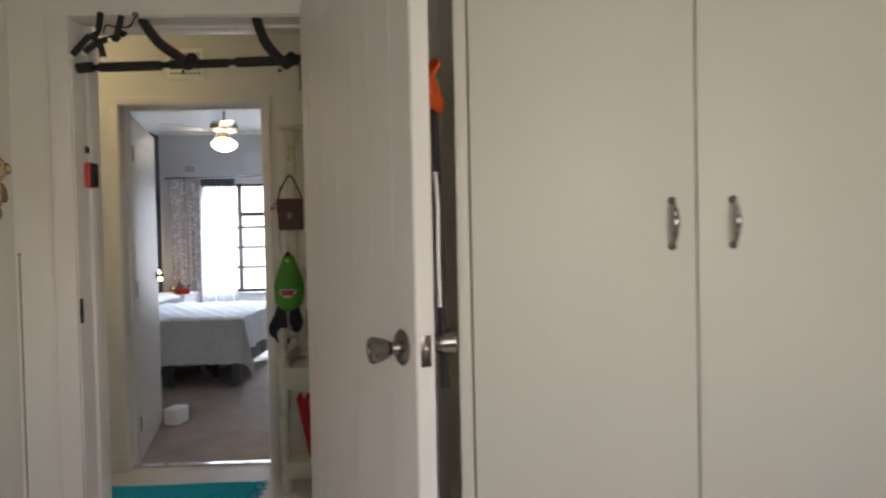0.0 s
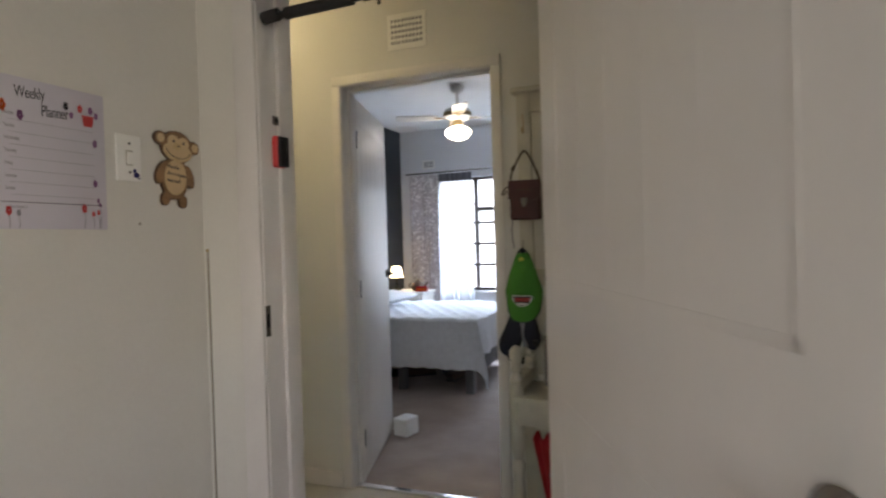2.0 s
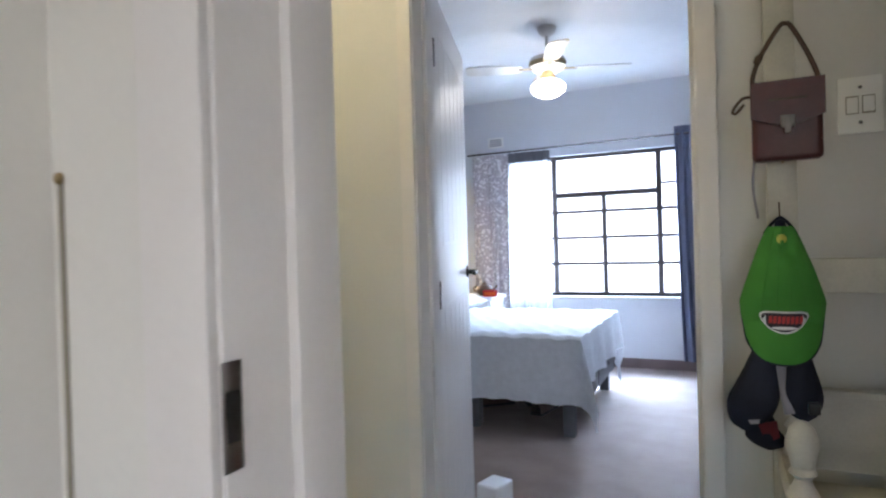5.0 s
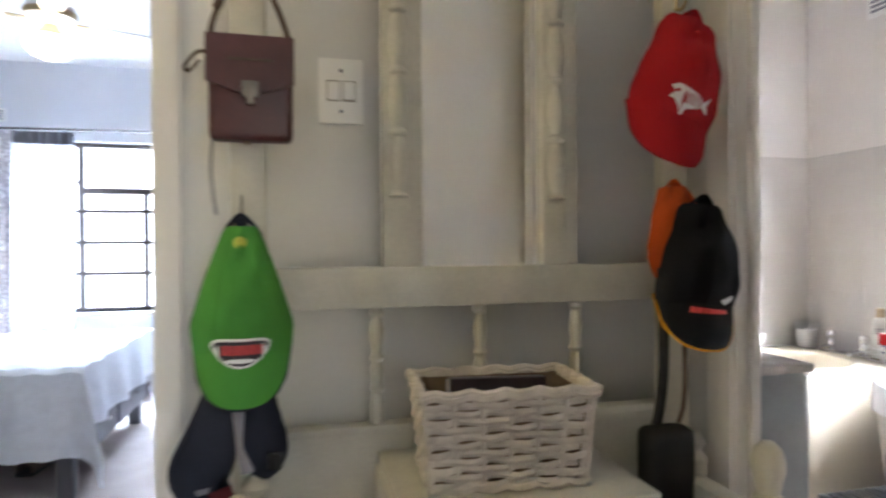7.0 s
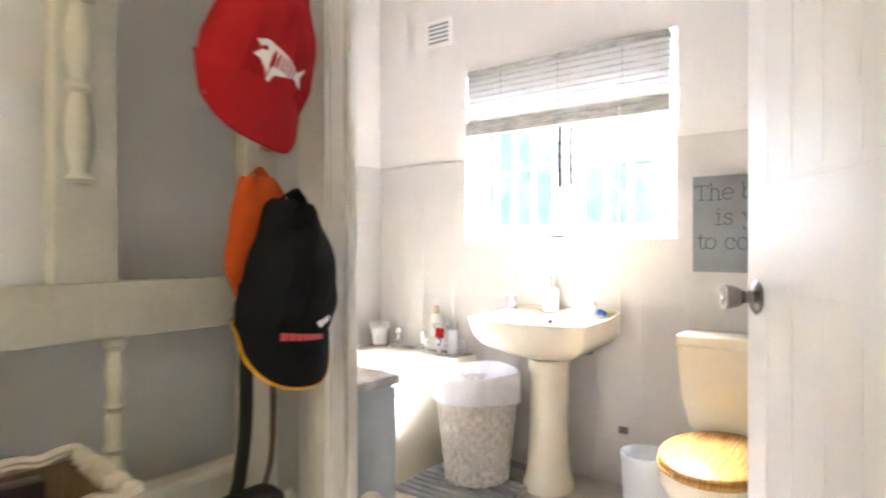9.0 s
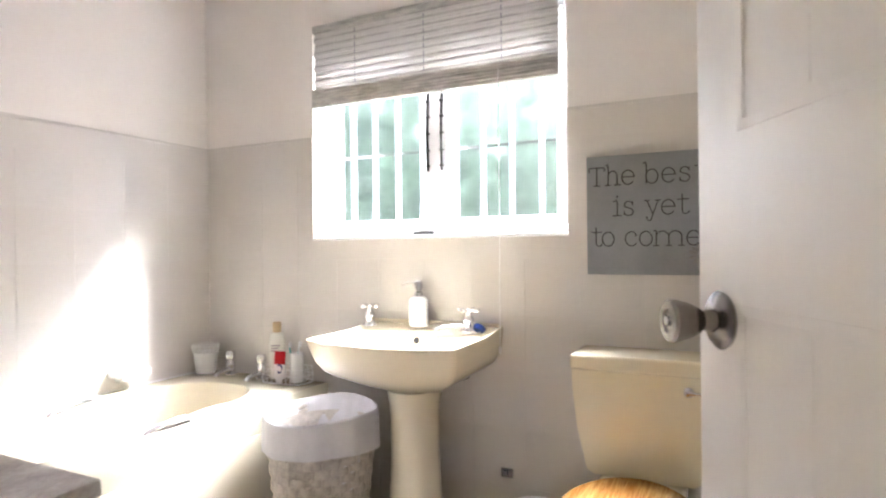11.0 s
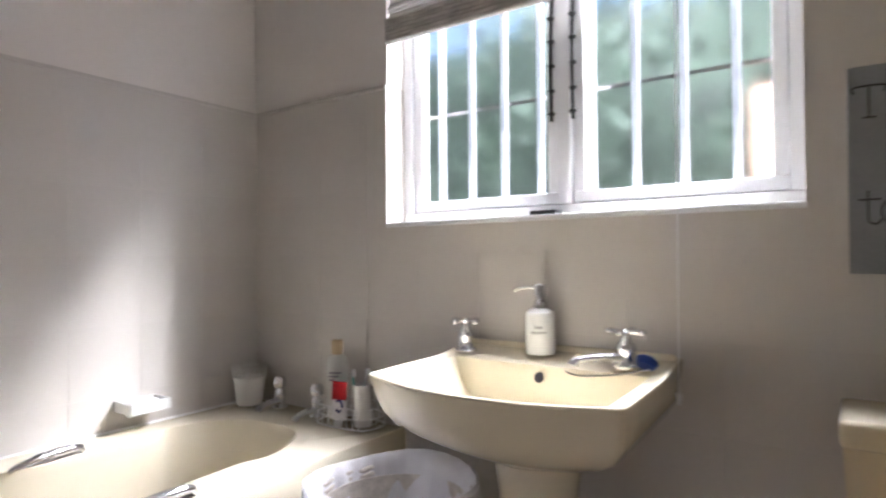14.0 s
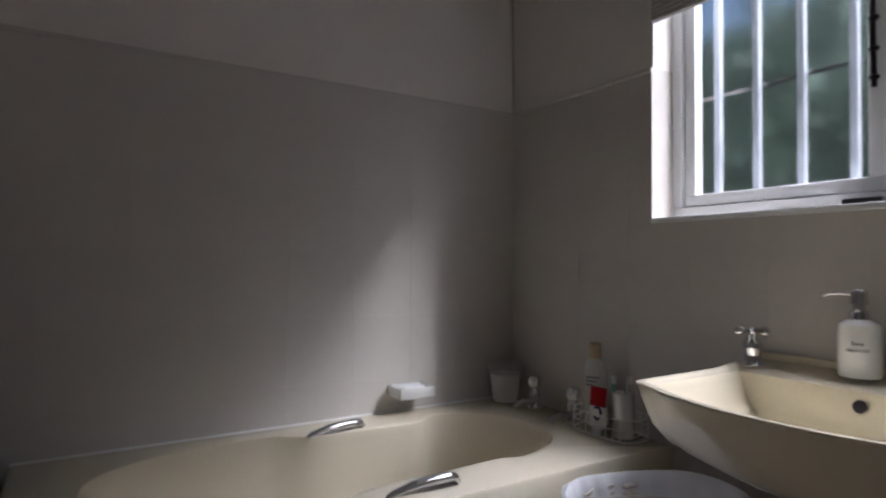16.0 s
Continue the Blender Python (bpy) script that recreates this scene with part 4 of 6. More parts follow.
def wicker(name, label, w, d, h, top, rows, cols, material, inner, m, category="basket", taper=1.0, round_=False):
    """A woven basket: interlaced flat strands round uprights, a plaited rim and a lining."""
    s = thing(name, label, category, m=m)

    def ring(u, z, off=0.0):
        f = 1 + (top - 1) * (z / h)
        if round_:
            a = u * 2 * math.pi
            return Vector(((w / 2 * f + off) * math.cos(a), (d / 2 * f + off) * math.sin(a), z))
        p = u * 4 % 4
        k, t = int(p), p - int(p)
        c = [(-1, -1), (1, -1), (1, 1), (-1, 1)]
        a, b2 = c[k], c[(k + 1) % 4]
        x, y = a[0] + (b2[0] - a[0]) * t, a[1] + (b2[1] - a[1]) * t
        n = [(0, -1), (1, 0), (0, 1), (-1, 0)][k]
        return Vector((x * w / 2 * f + n[0] * off, y * d / 2 * f + n[1] * off, z))

    bm = bmesh.new()
    per = cols * 4
    for r in range(rows):
        z = h * (.04 + .88 * (r + .5) / rows)
        hh = h * .88 / rows * .47
        pts = []
        n = per * 3
        for i in range(n):
            u = i / n
            wave = math.sin(math.pi * (u * per + r) + math.pi / 6) * (.0062 if round_ else .0048)
            pts.append((ring(u, z + hh * (.08 if round_ else .22) * math.sin(i * 1.7 + r), wave)))
        lo = [bm.verts.new(p + Vector((0, 0, -hh))) for p in pts]
        mid = [bm.verts.new(p + (Vector((p.x, p.y, 0)).normalized() * .0035)) for p in pts]
        hi = [bm.verts.new(p + Vector((0, 0, hh))) for p in pts]
        for i in range(n):
            j = (i + 1) % n
            bm.faces.new((lo[i], lo[j], mid[j], mid[i])), bm.faces.new((mid[i], mid[j], hi[j], hi[i]))
    tagged(part("weave", bm, material, s, "woven flat strands"), kind="stuff")
    for k in range(per):
        u = k / per
        part("upright", tube([ring(u, .005), ring(u, h * .96)], .0045, 5), material, s)
    for zz, rr in ((h * .965, .0075), (h * 1.0, .0065), (.006, .008)):
        n = 60
        part("plaited_rim", tube([ring(i / n, zz + .0025 * math.sin(i * 2.1), .003 * math.cos(i * 2.1)) for i in range(n)], rr, 6, closed=True), material, s)
    bm = sheet(lambda u, v: ring(u, h * (.02 + .94 * v), -.013), 40, 2, .002)
    part("inside", bm, inner, s, "darker woven inside")
    if round_:
        part("base", lathe([(0, .004), (w / 2 * .97, .004), (w / 2 * .97, .012), (0, .012)], 24), inner, s)
    else:
        part("base", box((-w / 2 * .97, -d / 2 * .97, .004), (w / 2 * .97, d / 2 * .97, .012)), inner, s)
    return s


wicker("wicker_basket", "white-washed rectangular wicker basket, half full, on the hall stand", .232, .145, .147, 1.13, 11, 6, M_WICKER, M_WICKIN, pose(-.358, 2.950, SZ, 0, 0, -5))
bk = thing("dark_notebook", "dark maroon notebook standing in the wicker basket", "notebook", m=pose(-.350, 2.975, SZ + .013, -6, 0, -9))
part("cover", box((-.080, -.024, 0), (.080, .010, .132), .003), M_NOTE, bk)
part("pages", box((-.083, -.020, .003), (-.079, .006, .129), .001), M_PAPER, bk, "pale page edges")


def satchel():
    s = thing("leather_satchel", "small burgundy leather satchel with clasp, hanging from a brass hook", "bag", m=pose(BGX, 3.098, BGZ, 0, 0, 0))
    W, H = .130, .162
    part("pouch", box((-W / 2, -.048, -H), (W / 2, -.006, 0), .012, seg=3), M_LEATHER, s)
    fl = [(-W / 2 - .003, .004), (W / 2 + .003, .004), (W / 2 + .003, -.072), (.022, -.088), (-.022, -.088), (-W / 2 - .003, -.072)]
    part("flap", slab(fl, .006, m=pose(0, -.056, 0), bevel=.0015), M_LEATHER, s, "stitched burgundy flap")
    part("clasp", box((-.013, -.0615, -.096), (.013, -.056, -.070), .003), M_TARNISH, s, "tarnished metal clasp")
    part("clasp_tongue", box((-.006, -.065, -.108), (.006, -.058, -.080), .002), M_TARNISH, s)
    part("embossed_line", box((-.035, -.0574, -.038), (.035, -.0562, -.034), .0004), M_STRAP, s)
    part("strap", tube([(-W / 2 + .006, -.03, -.01), (-W / 2 + .004, -.03, .02), (-.045, -.032, .065), (-.012, -.034, .118), (.0, -.035, .126), (.014, -.034, .115), (.045, -.03, .05), (W / 2 - .004, -.03, .0), (W / 2 - .002, -.03, -.03)], .0048, 6, flat=.45), M_STRAP, s, "narrow brown strap")
    part("knot", lathe([(0, -.012), (.007, -.008), (.008, .004), (.004, .012), (0, .013)], 10, m=pose(-.05, -.032, .058, 0, 25)), M_STRAP, s)
    part("strap_loop", tube([(-W / 2, -.03, -.02), (-W / 2 - .018, -.03, -.022), (-W / 2 - .036, -.03, -.045), (-W / 2 - .03, -.03, -.052), (-W / 2 - .014, -.03, -.034)], .003, 6), M_STRAP, s)
    part("strap_tail", tube([(-W / 2 + .004, -.02, -H + .01), (-W / 2 + .0, -.02, -H - .05), (-W / 2 + .008, -.02, -H - .12)], .0028, 6, flat=.5), M_INKG, s, "loose grey cord")
    return s


satchel()


def cap(name, label, m, crown, brim, under, badge, folds=0.0, full=.82, top=.026):
    """A baseball cap hanging by its rear strap: opening at the top, crown in the middle, brim at the bottom, seen from the front."""
    s = thing(name, label, "cap", m=m)

    def crown_f(u, v):
        # v from the rear opening (top) down to the brim, u across
        x = (u - .5) * 2
        hw = (top + (.092 - top) * min(1, v / .78) ** full) * (1 - .05 * max(0, v - .8) / .2)
        z = .105 - .185 * v
        d = .012 + .085 * math.sin(math.pi * min(1, .12 + .62 * v)) * math.sqrt(max(0, 1 - (x * .97) ** 2))
        return Vector((x * hw, -d - .005 * math.sin(15 * v + 6 * x + folds) * (1 - v) + (.010 * math.exp(-((v - .22 - .12 * x * math.cos(folds)) / .07) ** 2) + .006 * math.exp(-((x - .35 * math.sin(folds + 2 * v)) / .16) ** 2) * max(0, .75 - v)) * (1 - x * x), z))
    part("crown", sheet(crown_f, 24, 20, .003), crown, s)
    bm = bmesh.new()
    for x in (-.5, -.16, .16, .5):
        pts = [crown_f(.5 + x * .5, v) + Vector((0, -.0012, 0)) for v in (.05, .25, .45, .65, .85, .98)]
        tube(pts, .0012, 5, bm)
    part("seams", bm, crown, s)
    part("button", lathe([(0, 0), (.006, 0), (.004, .004), (0, .005)], 10, m=pose(0, -.06, .075, 60)), crown, s)

    def brim_f(u, v):
        x = (u - .5) * 2
        hw = .087 + .003 * math.sin(math.pi * v)
        edge = math.sqrt(max(0, 1 - abs(x) ** 3.6))
        z = -.074 - (.079 * v) * edge + .010 * x * x
        return Vector((x * hw, -.016 - .066 * (1 - x * x) ** .7 - .010 * v, z))
    part("brim", sheet(brim_f, 22, 8, .004), crown, s, "curved brim")
    part("brim_edge", tube([brim_f(k / 20, 1.0) + Vector((0, .003, -.001)) for k in range(21)], .0032, 6), under, s, "contrasting brim edge")
    part("rear_strap", tube([(-.032, -.012, .092), (-.021, -.022, .106), (-.006, -.026, .119), (.004, -.026, .120), (.021, -.022, .106), (.032, -.012, .092)], .007, 6, flat=.35), M_NAVY if under is M_NAVY else crown, s)
    if under is M_NAVY:
        part("hanging_loop", tube([(0, -.014, .118), (0, -.010, .135), (0, -.004, .150)], .002, 5), M_STRAP, s, "thin cord loop")
    part("inner_band", sheet(lambda u, v: Vector(((u - .5) * .055 * (1 - .6 * v), -.018 - .006 * v, .088 + .032 * v - .06 * (u - .5) ** 2)), 8, 4, .002), M_NAVY if under is M_NAVY else crown, s, "dark inside band")
    badge(s, crown_f, brim_f)
    return s


def conform(bm, crown_f, lift=.0022):
    """Wraps a flat emblem onto the cap."""
    for k in range(-12, 13):
        bmesh.ops.bisect_plane(bm, geom=bm.verts[:] + bm.edges[:] + bm.faces[:], plane_co=(k * .006, 0, 0), plane_no=(1, 0, 0))
    low = min(v.co.y for v in bm.verts)
    for v in bm.verts:
        x, z = v.co.x, v.co.z
        if z > -.076:
            q = min(1, max(0, (.105 - z) / .185))
            hw = crown_f(1, q).x
            y = crown_f(.5 + .5 * max(-1, min(1, x / hw)), q).y
            t = max(-1, min(1, x / .089))
            y = min(y, (-.016 - .066 * (1 - t * t) ** .7) * max(0, min(1, (-.045 - z) / .029)))
        else:
            t = max(-1, min(1, x / .089))
            y = -.016 - .066 * (1 - t * t) ** .7 - .010 * (-.074 - z) / .079
        v.co.y = y - (lift if v.co.y < low + .0005 else -.001)
    return bm


def badge_oval(s, crown_f, brim_f):
    for nm, rx, rz, y, mt in (("badge_rim", .051, .0215, -.1035, M_WHITEP), ("badge_field", .047, .018, -.1052, M_INK)):
        part(nm, conform(slab([(x, z - .012 * (1 - (x / .05) ** 2)) for x, z in ellipse(0, -.062, rx, rz, 28)], .004), crown_f, .003 if rx > .05 else .0045), mt, s, "oval badge")
    bm = bmesh.new()
    for k in range(8):
        x = -.032 + .009 * k
        slab([(x, -.076), (x + .0065, -.075), (x + .0075, -.061), (x + .001, -.062)], .002, bm)
    part("badge_lettering", conform(bm, crown_f, .009), M_RED, s, "illegible red script")
    part("badge_line", conform(slab(ellipse(0, -.084, .026, .003, 14), .002), crown_f, .009), M_WHITEP, s)
    part("badge_line", conform(slab(ellipse(0, .082, .011, .009, 14), .002), crown_f), M_YEL, s, "small yellow tag")


def badge_fish(s, crown_f, brim_f):
    bm = bmesh.new()
    fish = [(-.042, .012), (-.030, .018), (-.012, .014), (.010, .008), (.028, .0), (.040, .012), (.036, -.003), (.044, -.014), (.028, -.008), (.010, -.014), (-.004, -.018), (-.010, -.030), (-.018, -.018), (-.030, -.008), (-.040, -.006), (-.032, .004)]
    slab([(x, z - .045) for x, z in fish], .002, bm)
    conform(bm, crown_f)
    part("fish_emblem", bm, M_WHITEP, s, "white fish skeleton emblem")
    bm = bmesh.new()
    for k in range(6):
        slab([(-.016 + .007 * k, -.038), (-.0138 + .007 * k, -.038), (-.012 + .007 * k, -.055), (-.0142 + .007 * k, -.055)], .002, bm)
    slab(ellipse(-.030, -.039, .004, .003, 10), .002, bm)
    conform(bm, crown_f, .0032)
    part("emblem_gaps", bm, M_REDCAP, s)


def badge_script(s, crown_f, brim_f):
    bm = bmesh.new()
    for k in range(7):
        x = -.042 + .011 * k
        slab([(x, -.090), (x + .008, -.090), (x + .009, -.080 - .0005 * k), (x + .001, -.080 - .0005 * k)], .002, bm)
    part("red_lettering", conform(bm, crown_f, .0035), M_RED, s, "illegible red embroidery")
    part("emblem", conform(slab([(.018, -.066), (.046, -.056), (.050, -.064), (.030, -.074)], .002), crown_f), M_WHITEP, s, "small white emblem")


def badge_none(s, crown_f, brim_f):
    pass


cap("baseball_cap", "lime green cap with an oval badge, hanging on the stand", pose(GCX, 3.088, GCZ, 4, 0, 0) @ Matrix.Diagonal((.88, .85, 1.10, 1)), M_GREEN, M_NAVY, M_NAVY, badge_oval, .6)
cap("baseball_cap", "bright red cap with a white fish emblem, on the stand", pose(.046, 3.075, 1.468, 4, 14, 4) @ Matrix.Diagonal((1.08, .9, 1.10, 1)), M_REDCAP, M_REDCAP, M_REDCAP, badge_fish, 2.0, .62, .045)
cap("baseball_cap", "black cap with an amber brim edge, over an orange cap", pose(.066, 3.045, 1.115, 2, 5, 6) @ Matrix.Diagonal((1.06, .85, 1.03, 1)), M_BLKCAP, M_AMBER, M_AMBER, badge_script, 3.4, .60, .036)
cap("baseball_cap", "orange cap hanging behind a black cap", pose(.058, 3.088, KCZ + .058, 2, -4, 6) @ Matrix.Diagonal((.78, .45, .78, 1)), M_ORANGE, M_ORANGE, M_ORANGE, badge_none, 5.0, .6, .04)


def nylon_bag(x, z, label):
    s = thing("nylon_pouch", label, "bag", m=pose(x, 3.07, z))

    def lobe(cx0, cx1, w0, w1, z0, z1, ph):
        def f(u, v):
            a = u * 2 * math.pi
            w = w0 + (w1 - w0) * min(1, v / .72) ** 1.5
            if v > .72:
                w *= math.sqrt(max(0, 1 - ((v - .72) / .285) ** 2))
            w *= 1 + .10 * math.sin(3 * a + ph + 5 * v) + .05 * math.sin(7 * a + 9 * v)
            return Vector((cx0 + (cx1 - cx0) * v + w * math.cos(a), -.02 + .40 * w * math.sin(a), z0 + (z1 - z0) * v))
        return f
    part("pouch", sheet(lobe(-.025, -.070, .010, .050, .02, -.235, 0), 28, 20, 0), M_NAVY, s, "crumpled navy nylon")
    part("pouch_tip", sheet(lobe(-.055, -.030, .022, .036, -.175, -.272, 2), 24, 12, 0), M_NAVY, s, "navy nylon with dull red print")
    part("red_print", slab([(-.052, -.215), (-.016, -.205), (-.012, -.240), (-.036, -.258)], .003, m=pose(0, -.034, 0), bevel=.001), M_REDDULL, s, "dull red print")
    part("white_print", slab([(-.070, -.208), (-.048, -.205), (-.050, -.214), (-.066, -.217)], .003, m=pose(0, -.036, 0)), M_INKG, s)
    part("side_pouch", sheet(lobe(.018, .034, .020, .036, .02, -.205, 4), 28, 20, 0), M_NAVY, s, "crumpled navy nylon")
    part("strap", tube([(-.004, -.015, .05), (-.006, -.022, -.04), (-.004, -.026, -.12), (.008, -.030, -.19)], .010, 8, flat=.3), M_INKG, s, "grey webbing strap")
    part("buckle", box((.040, -.045, -.185), (.062, -.030, -.160), .004), M_BLKMET, s)
    return s


nylon_bag(GCX, GCZ - .09, "navy nylon pouch with straps, hanging under the green cap")
s = thing("strap_case", "black case hanging by a long flat strap beside the bathroom door", "bag", m=pose(KCX - .043, 3.075, 0))
part("strap", tube([(-.004, -.02, KCZ - .02), (-.002, -.02, KCZ - .2), (-.012, -.02, .83), (-.02, -.02, .80)], .012, 8, flat=.3), M_BLACK, s)
part("strap", tube([(.040, -.02, KCZ - .02), (.045, -.02, KCZ - .2), (.042, -.02, .84), (.030, -.02, .80)], .006, 8, flat=.3), M_STRAP, s)
part("case", box((-.055, -.06, .60), (.045, 0, .80), .022, seg=3), M_BLACK, s, "black padded case")
s = thing("red_cloth", "coral red gathered cloth hanging inside the hall stand", "cloth", m=pose(-.61, 2.87, .47))
part("folds", sheet(lambda u, v: Vector(((u - .5) * (.15 - .10 * v) + .01 * v, .018 * math.sin(u * 16) - .02, .03 * abs(math.sin(u * 11)) - .30 * v)), 30, 12, .003), M_CORAL, s)
s = thing("sunflower_sticker", "yellow flower sticker at the top of the mirror", "sticker", m=pose(-.375, 3.110, 1.735))
bm = bmesh.new()
for k in range(9):
    slab(ellipse(.028 * math.cos(k * .698), .026 * math.sin(k * .698), .013, .012, 10), .001, bm)
part("petals", bm, M_YEL, s)
part("centre", slab(ellipse(0, 0, .014, .010, 12), .0012, m=pose(0, -.0012, 0)), M_WHITEP, s, "pale centre")

# ceiling light of the hall, out of view to the west
hl = thing("ceiling_light", "round opal ceiling light glowing warm in the hall", "ceiling light", m=pose(-2.15, 2.66, CEIL))
part("base", lathe([(0, -.02), (.08, -.02), (.08, 0), (0, 0)], 24), M_FANW, hl)
part("globe", lathe([(0, -.11), (.05, -.105), (.085, -.08), (.095, -.05), (.08, -.02), (0, -.02)], 24), mat("warm_opal_globe", (.9, .85, .7), .4, vary=0, bump=0, emit=(1, .80, .42, 15.0)), hl, "glowing opal globe")


# ---- things: bedroom ----
def fan():
    f = thing("ceiling_fan", "white and brass ceiling fan with a lit opal globe", "ceiling fan", m=pose(-1.86, 5.42, CEIL) @ Matrix.Diagonal((1, 1, 1.10, 1)))
    part("canopy", lathe([(0, -.055), (.03, -.052), (.055, -.03), (.062, -.004), (.06, 0), (0, 0)], 24), M_FANW, f)
    part("rod", tube([(0, 0, -.05), (0, 0, -.17)], .012, 10), M_FANW, f)
    part("motor", lathe([(0, -.165), (.05, -.168), (.105, -.18), (.118, -.20), (.118, -.235), (.09, -.255), (.05, -.262), (0, -.262)], 28), M_FANW, f, "white fan motor with a brass band")
    part("brass_band", lathe([(.119, -.205), (.121, -.21), (.121, -.228), (.119, -.233)], 28), M_BRASS, f)
    for k in range(4):
        a = 22 + 90 * k
        m = pose(0, 0, -.245, 0, 0, a)
        br = part("blade_iron", box((.09, -.018, -.004), (.19, .018, .004), .003, m=m), M_BRASS, f)
        part("blade", slab([(.17, -.045), (.24, -.058), (.50, -.066), (.53, -.05), (.535, 0), (.53, .05), (.50, .066), (.24, .058), (.17, .045)], .006, m=m @ pose(0, 0, 0, 98, 0, 0), bevel=.001), M_FACE if k % 2 else M_FANW, br, "pale fan blade")
    part("light_fitting", lathe([(0, -.26), (.035, -.262), (.045, -.285), (.06, -.315), (.0, -.318)], 20), M_BRASS, f)
    part("globe", lathe([(.055, -.312), (.085, -.325), (.112, -.35), (.108, -.375), (.08, -.40), (.04, -.415), (0, -.422)], 28), M_LAMP, f, "glowing opal glass shade")


fan()


def curtain(name, label, x0, x1, z0, z1, y, mt, folds, swing=.0, depth=.03, head=None, band=None):
    c = thing(name, label, "curtain")
    random.seed(len(name) + folds)
    ph = random.random() * 6

    def f(u, v):
        k = folds * 2 * math.pi * u
        d = depth * (.35 + .65 * v)
        return Vector((x0 + (x1 - x0) * (u + .012 * math.sin(k * .7 + 4 * v)) + swing * v ** 2, y - d * math.sin(k + ph + .5 * math.sin(3 * v)) - .006 * math.sin(2.3 * k), z1 + (z0 - z1) * v))
    part("cloth", sheet(f, folds * 10, 14, .002 if mt is not M_SHEER else 0), mt, c)
    if band:
        part("heading_band", sheet(lambda u, v: f(u, v * .055) + Vector((0, -.004, 0)), folds * 10, 2, .003), band, c, "darker heading band")
    return c


curtain("printed_curtain", "grey and white leaf-print curtain hanging beside the window", -3.06, -2.70, .12, 2.02, BY - .09, M_CURT, 6)
curtain("sheer_curtain", "white sheer curtain with a grey heading, glowing against the window", -2.72, -2.30, .35, 2.02, BY - .085, M_SHEER, 6, band=M_HEADER)
curtain("blue_curtain", "slate blue curtain drawn to the side of the window", -1.20, -.92, .10, 2.12, BY - .09, M_BLUEC, 4, .04)
r = thing("curtain_rod", "thin metal curtain rod above the bedroom window", "curtain rod")
part("rod", tube([(-3.12, BY - .085, 2.035), (-.80, BY - .085, 2.055)], .009, 8), M_PEWTER, r)
for x in (-3.0, -1.9, -.9):
    part("bracket", tube([(x, BY, 2.045), (x, BY - .085, 2.045)], .006, 6), M_PEWTER, r)


def bed():
    b = thing("bed", "grey divan bed with drawers, covered with a white spread", "bed")
    x0, x1, y0, y1 = BX0 + .08, -1.62, 5.02, 6.36
    part("base", box((x0, y0 + .02, .22), (x1 - .02, y1 - .02, .40), .01), M_BEDBASE, b)
    part("mattress", box((x0, y0 + .01, .40), (x1 - .01, y1 - .01, .60), .04, seg=3), M_LINER, b, "white mattress")
    for k, (x, y) in enumerate(((x1 - .08, y0 + .08), (x1 - .08, y1 - .08), (x0 + .3, y0 + .08), (x0 + .3, y1 - .08), (-2.3, y0 + .08))):
        part("leg", box((x - .035, y - .035, 0), (x + .035, y + .035, .24), .008), M_BEDBASE, b)
    for k, (a, c) in enumerate(((y0 + .22, y0 + .60), (y0 + .64, y1 - .06))):
        d = part("drawer", box((x1 - .03, a, .17), (x1 - .005, c, .36), .008), M_BEDBASE, b, "grey drawer front")
        part("drawer_knob", lathe([(0, 0), (.012, .004), (.014, .014), (0, .018)], 12, m=pose(x1 - .005, (a + c) / 2, .27, 0, 90)), M_CHROME, d)
    part("headboard", box((x0 - .06, y0, .2), (x0, y1, 1.0), .015), M_BEDBASE, b)
    sp = thing("bedspread", "white textured bedspread falling in folds over the bed's side and corner", "bedspread")
    zt = .612

    W, D = x1 - x0, y1 - y0
    drop_s, drop_e = .40, .31

    def top(u, v):
        X = -.02 + u * (W + drop_e) + x0
        Y = -drop_s + v * (D + drop_s + .3) + y0
        px, py, pz = X, Y, zt
        ox, oy = max(0, X - x1), max(0, y0 - Y)
        oyb = max(0, Y - y1)
        if ox > 0:
            px = x1 + .02 + .05 * ox + .018 * math.sin(Y * 16) * min(1, ox * 5)
            pz -= ox
        if oy > 0:
            py = y0 - .018 - .03 * oy - .014 * math.sin(X * 13) * min(1, oy * 5)
            pz -= oy
        if oyb > 0:
            py = y1 + .018 + .02 * oyb
            pz -= oyb
        if ox > 0 and oy > 0:
            m2 = min(ox, oy)
            pz = zt - max(ox, oy) - .42 * m2
            px = x1 + .02 + .34 * m2 + .012 * math.sin(18 * (ox - oy))
            py = y0 - .02 - .22 * m2
        pz += .006 * math.sin(X * 21) * math.sin(Y * 17) + .004 * math.sin(X * 47 + Y * 31)
        return Vector((px, py, max(.03, pz)))
    part("cloth", sheet(top, 90, 70, .008), M_SPREAD, sp)
    return b


bed()
pl = thing("pillow", "white pillow lying at the head of the bed", "pillow", m=pose(BX0 + .42, 5.75, .70))
part("cushion", sheet(lambda u, v: Vector(((u - .5) * .45, (v - .5) * .68, .07 * (max(0, math.sin(math.pi * u)) * max(0, math.sin(math.pi * v))) ** .4)), 16, 16, 0, bm=sheet(lambda u, v: Vector(((u - .5) * .45, (v - .5) * .68, -.06 * (max(0, math.sin(math.pi * u)) * max(0, math.sin(math.pi * v))) ** .4)), 16, 16)), M_SPREAD, pl)

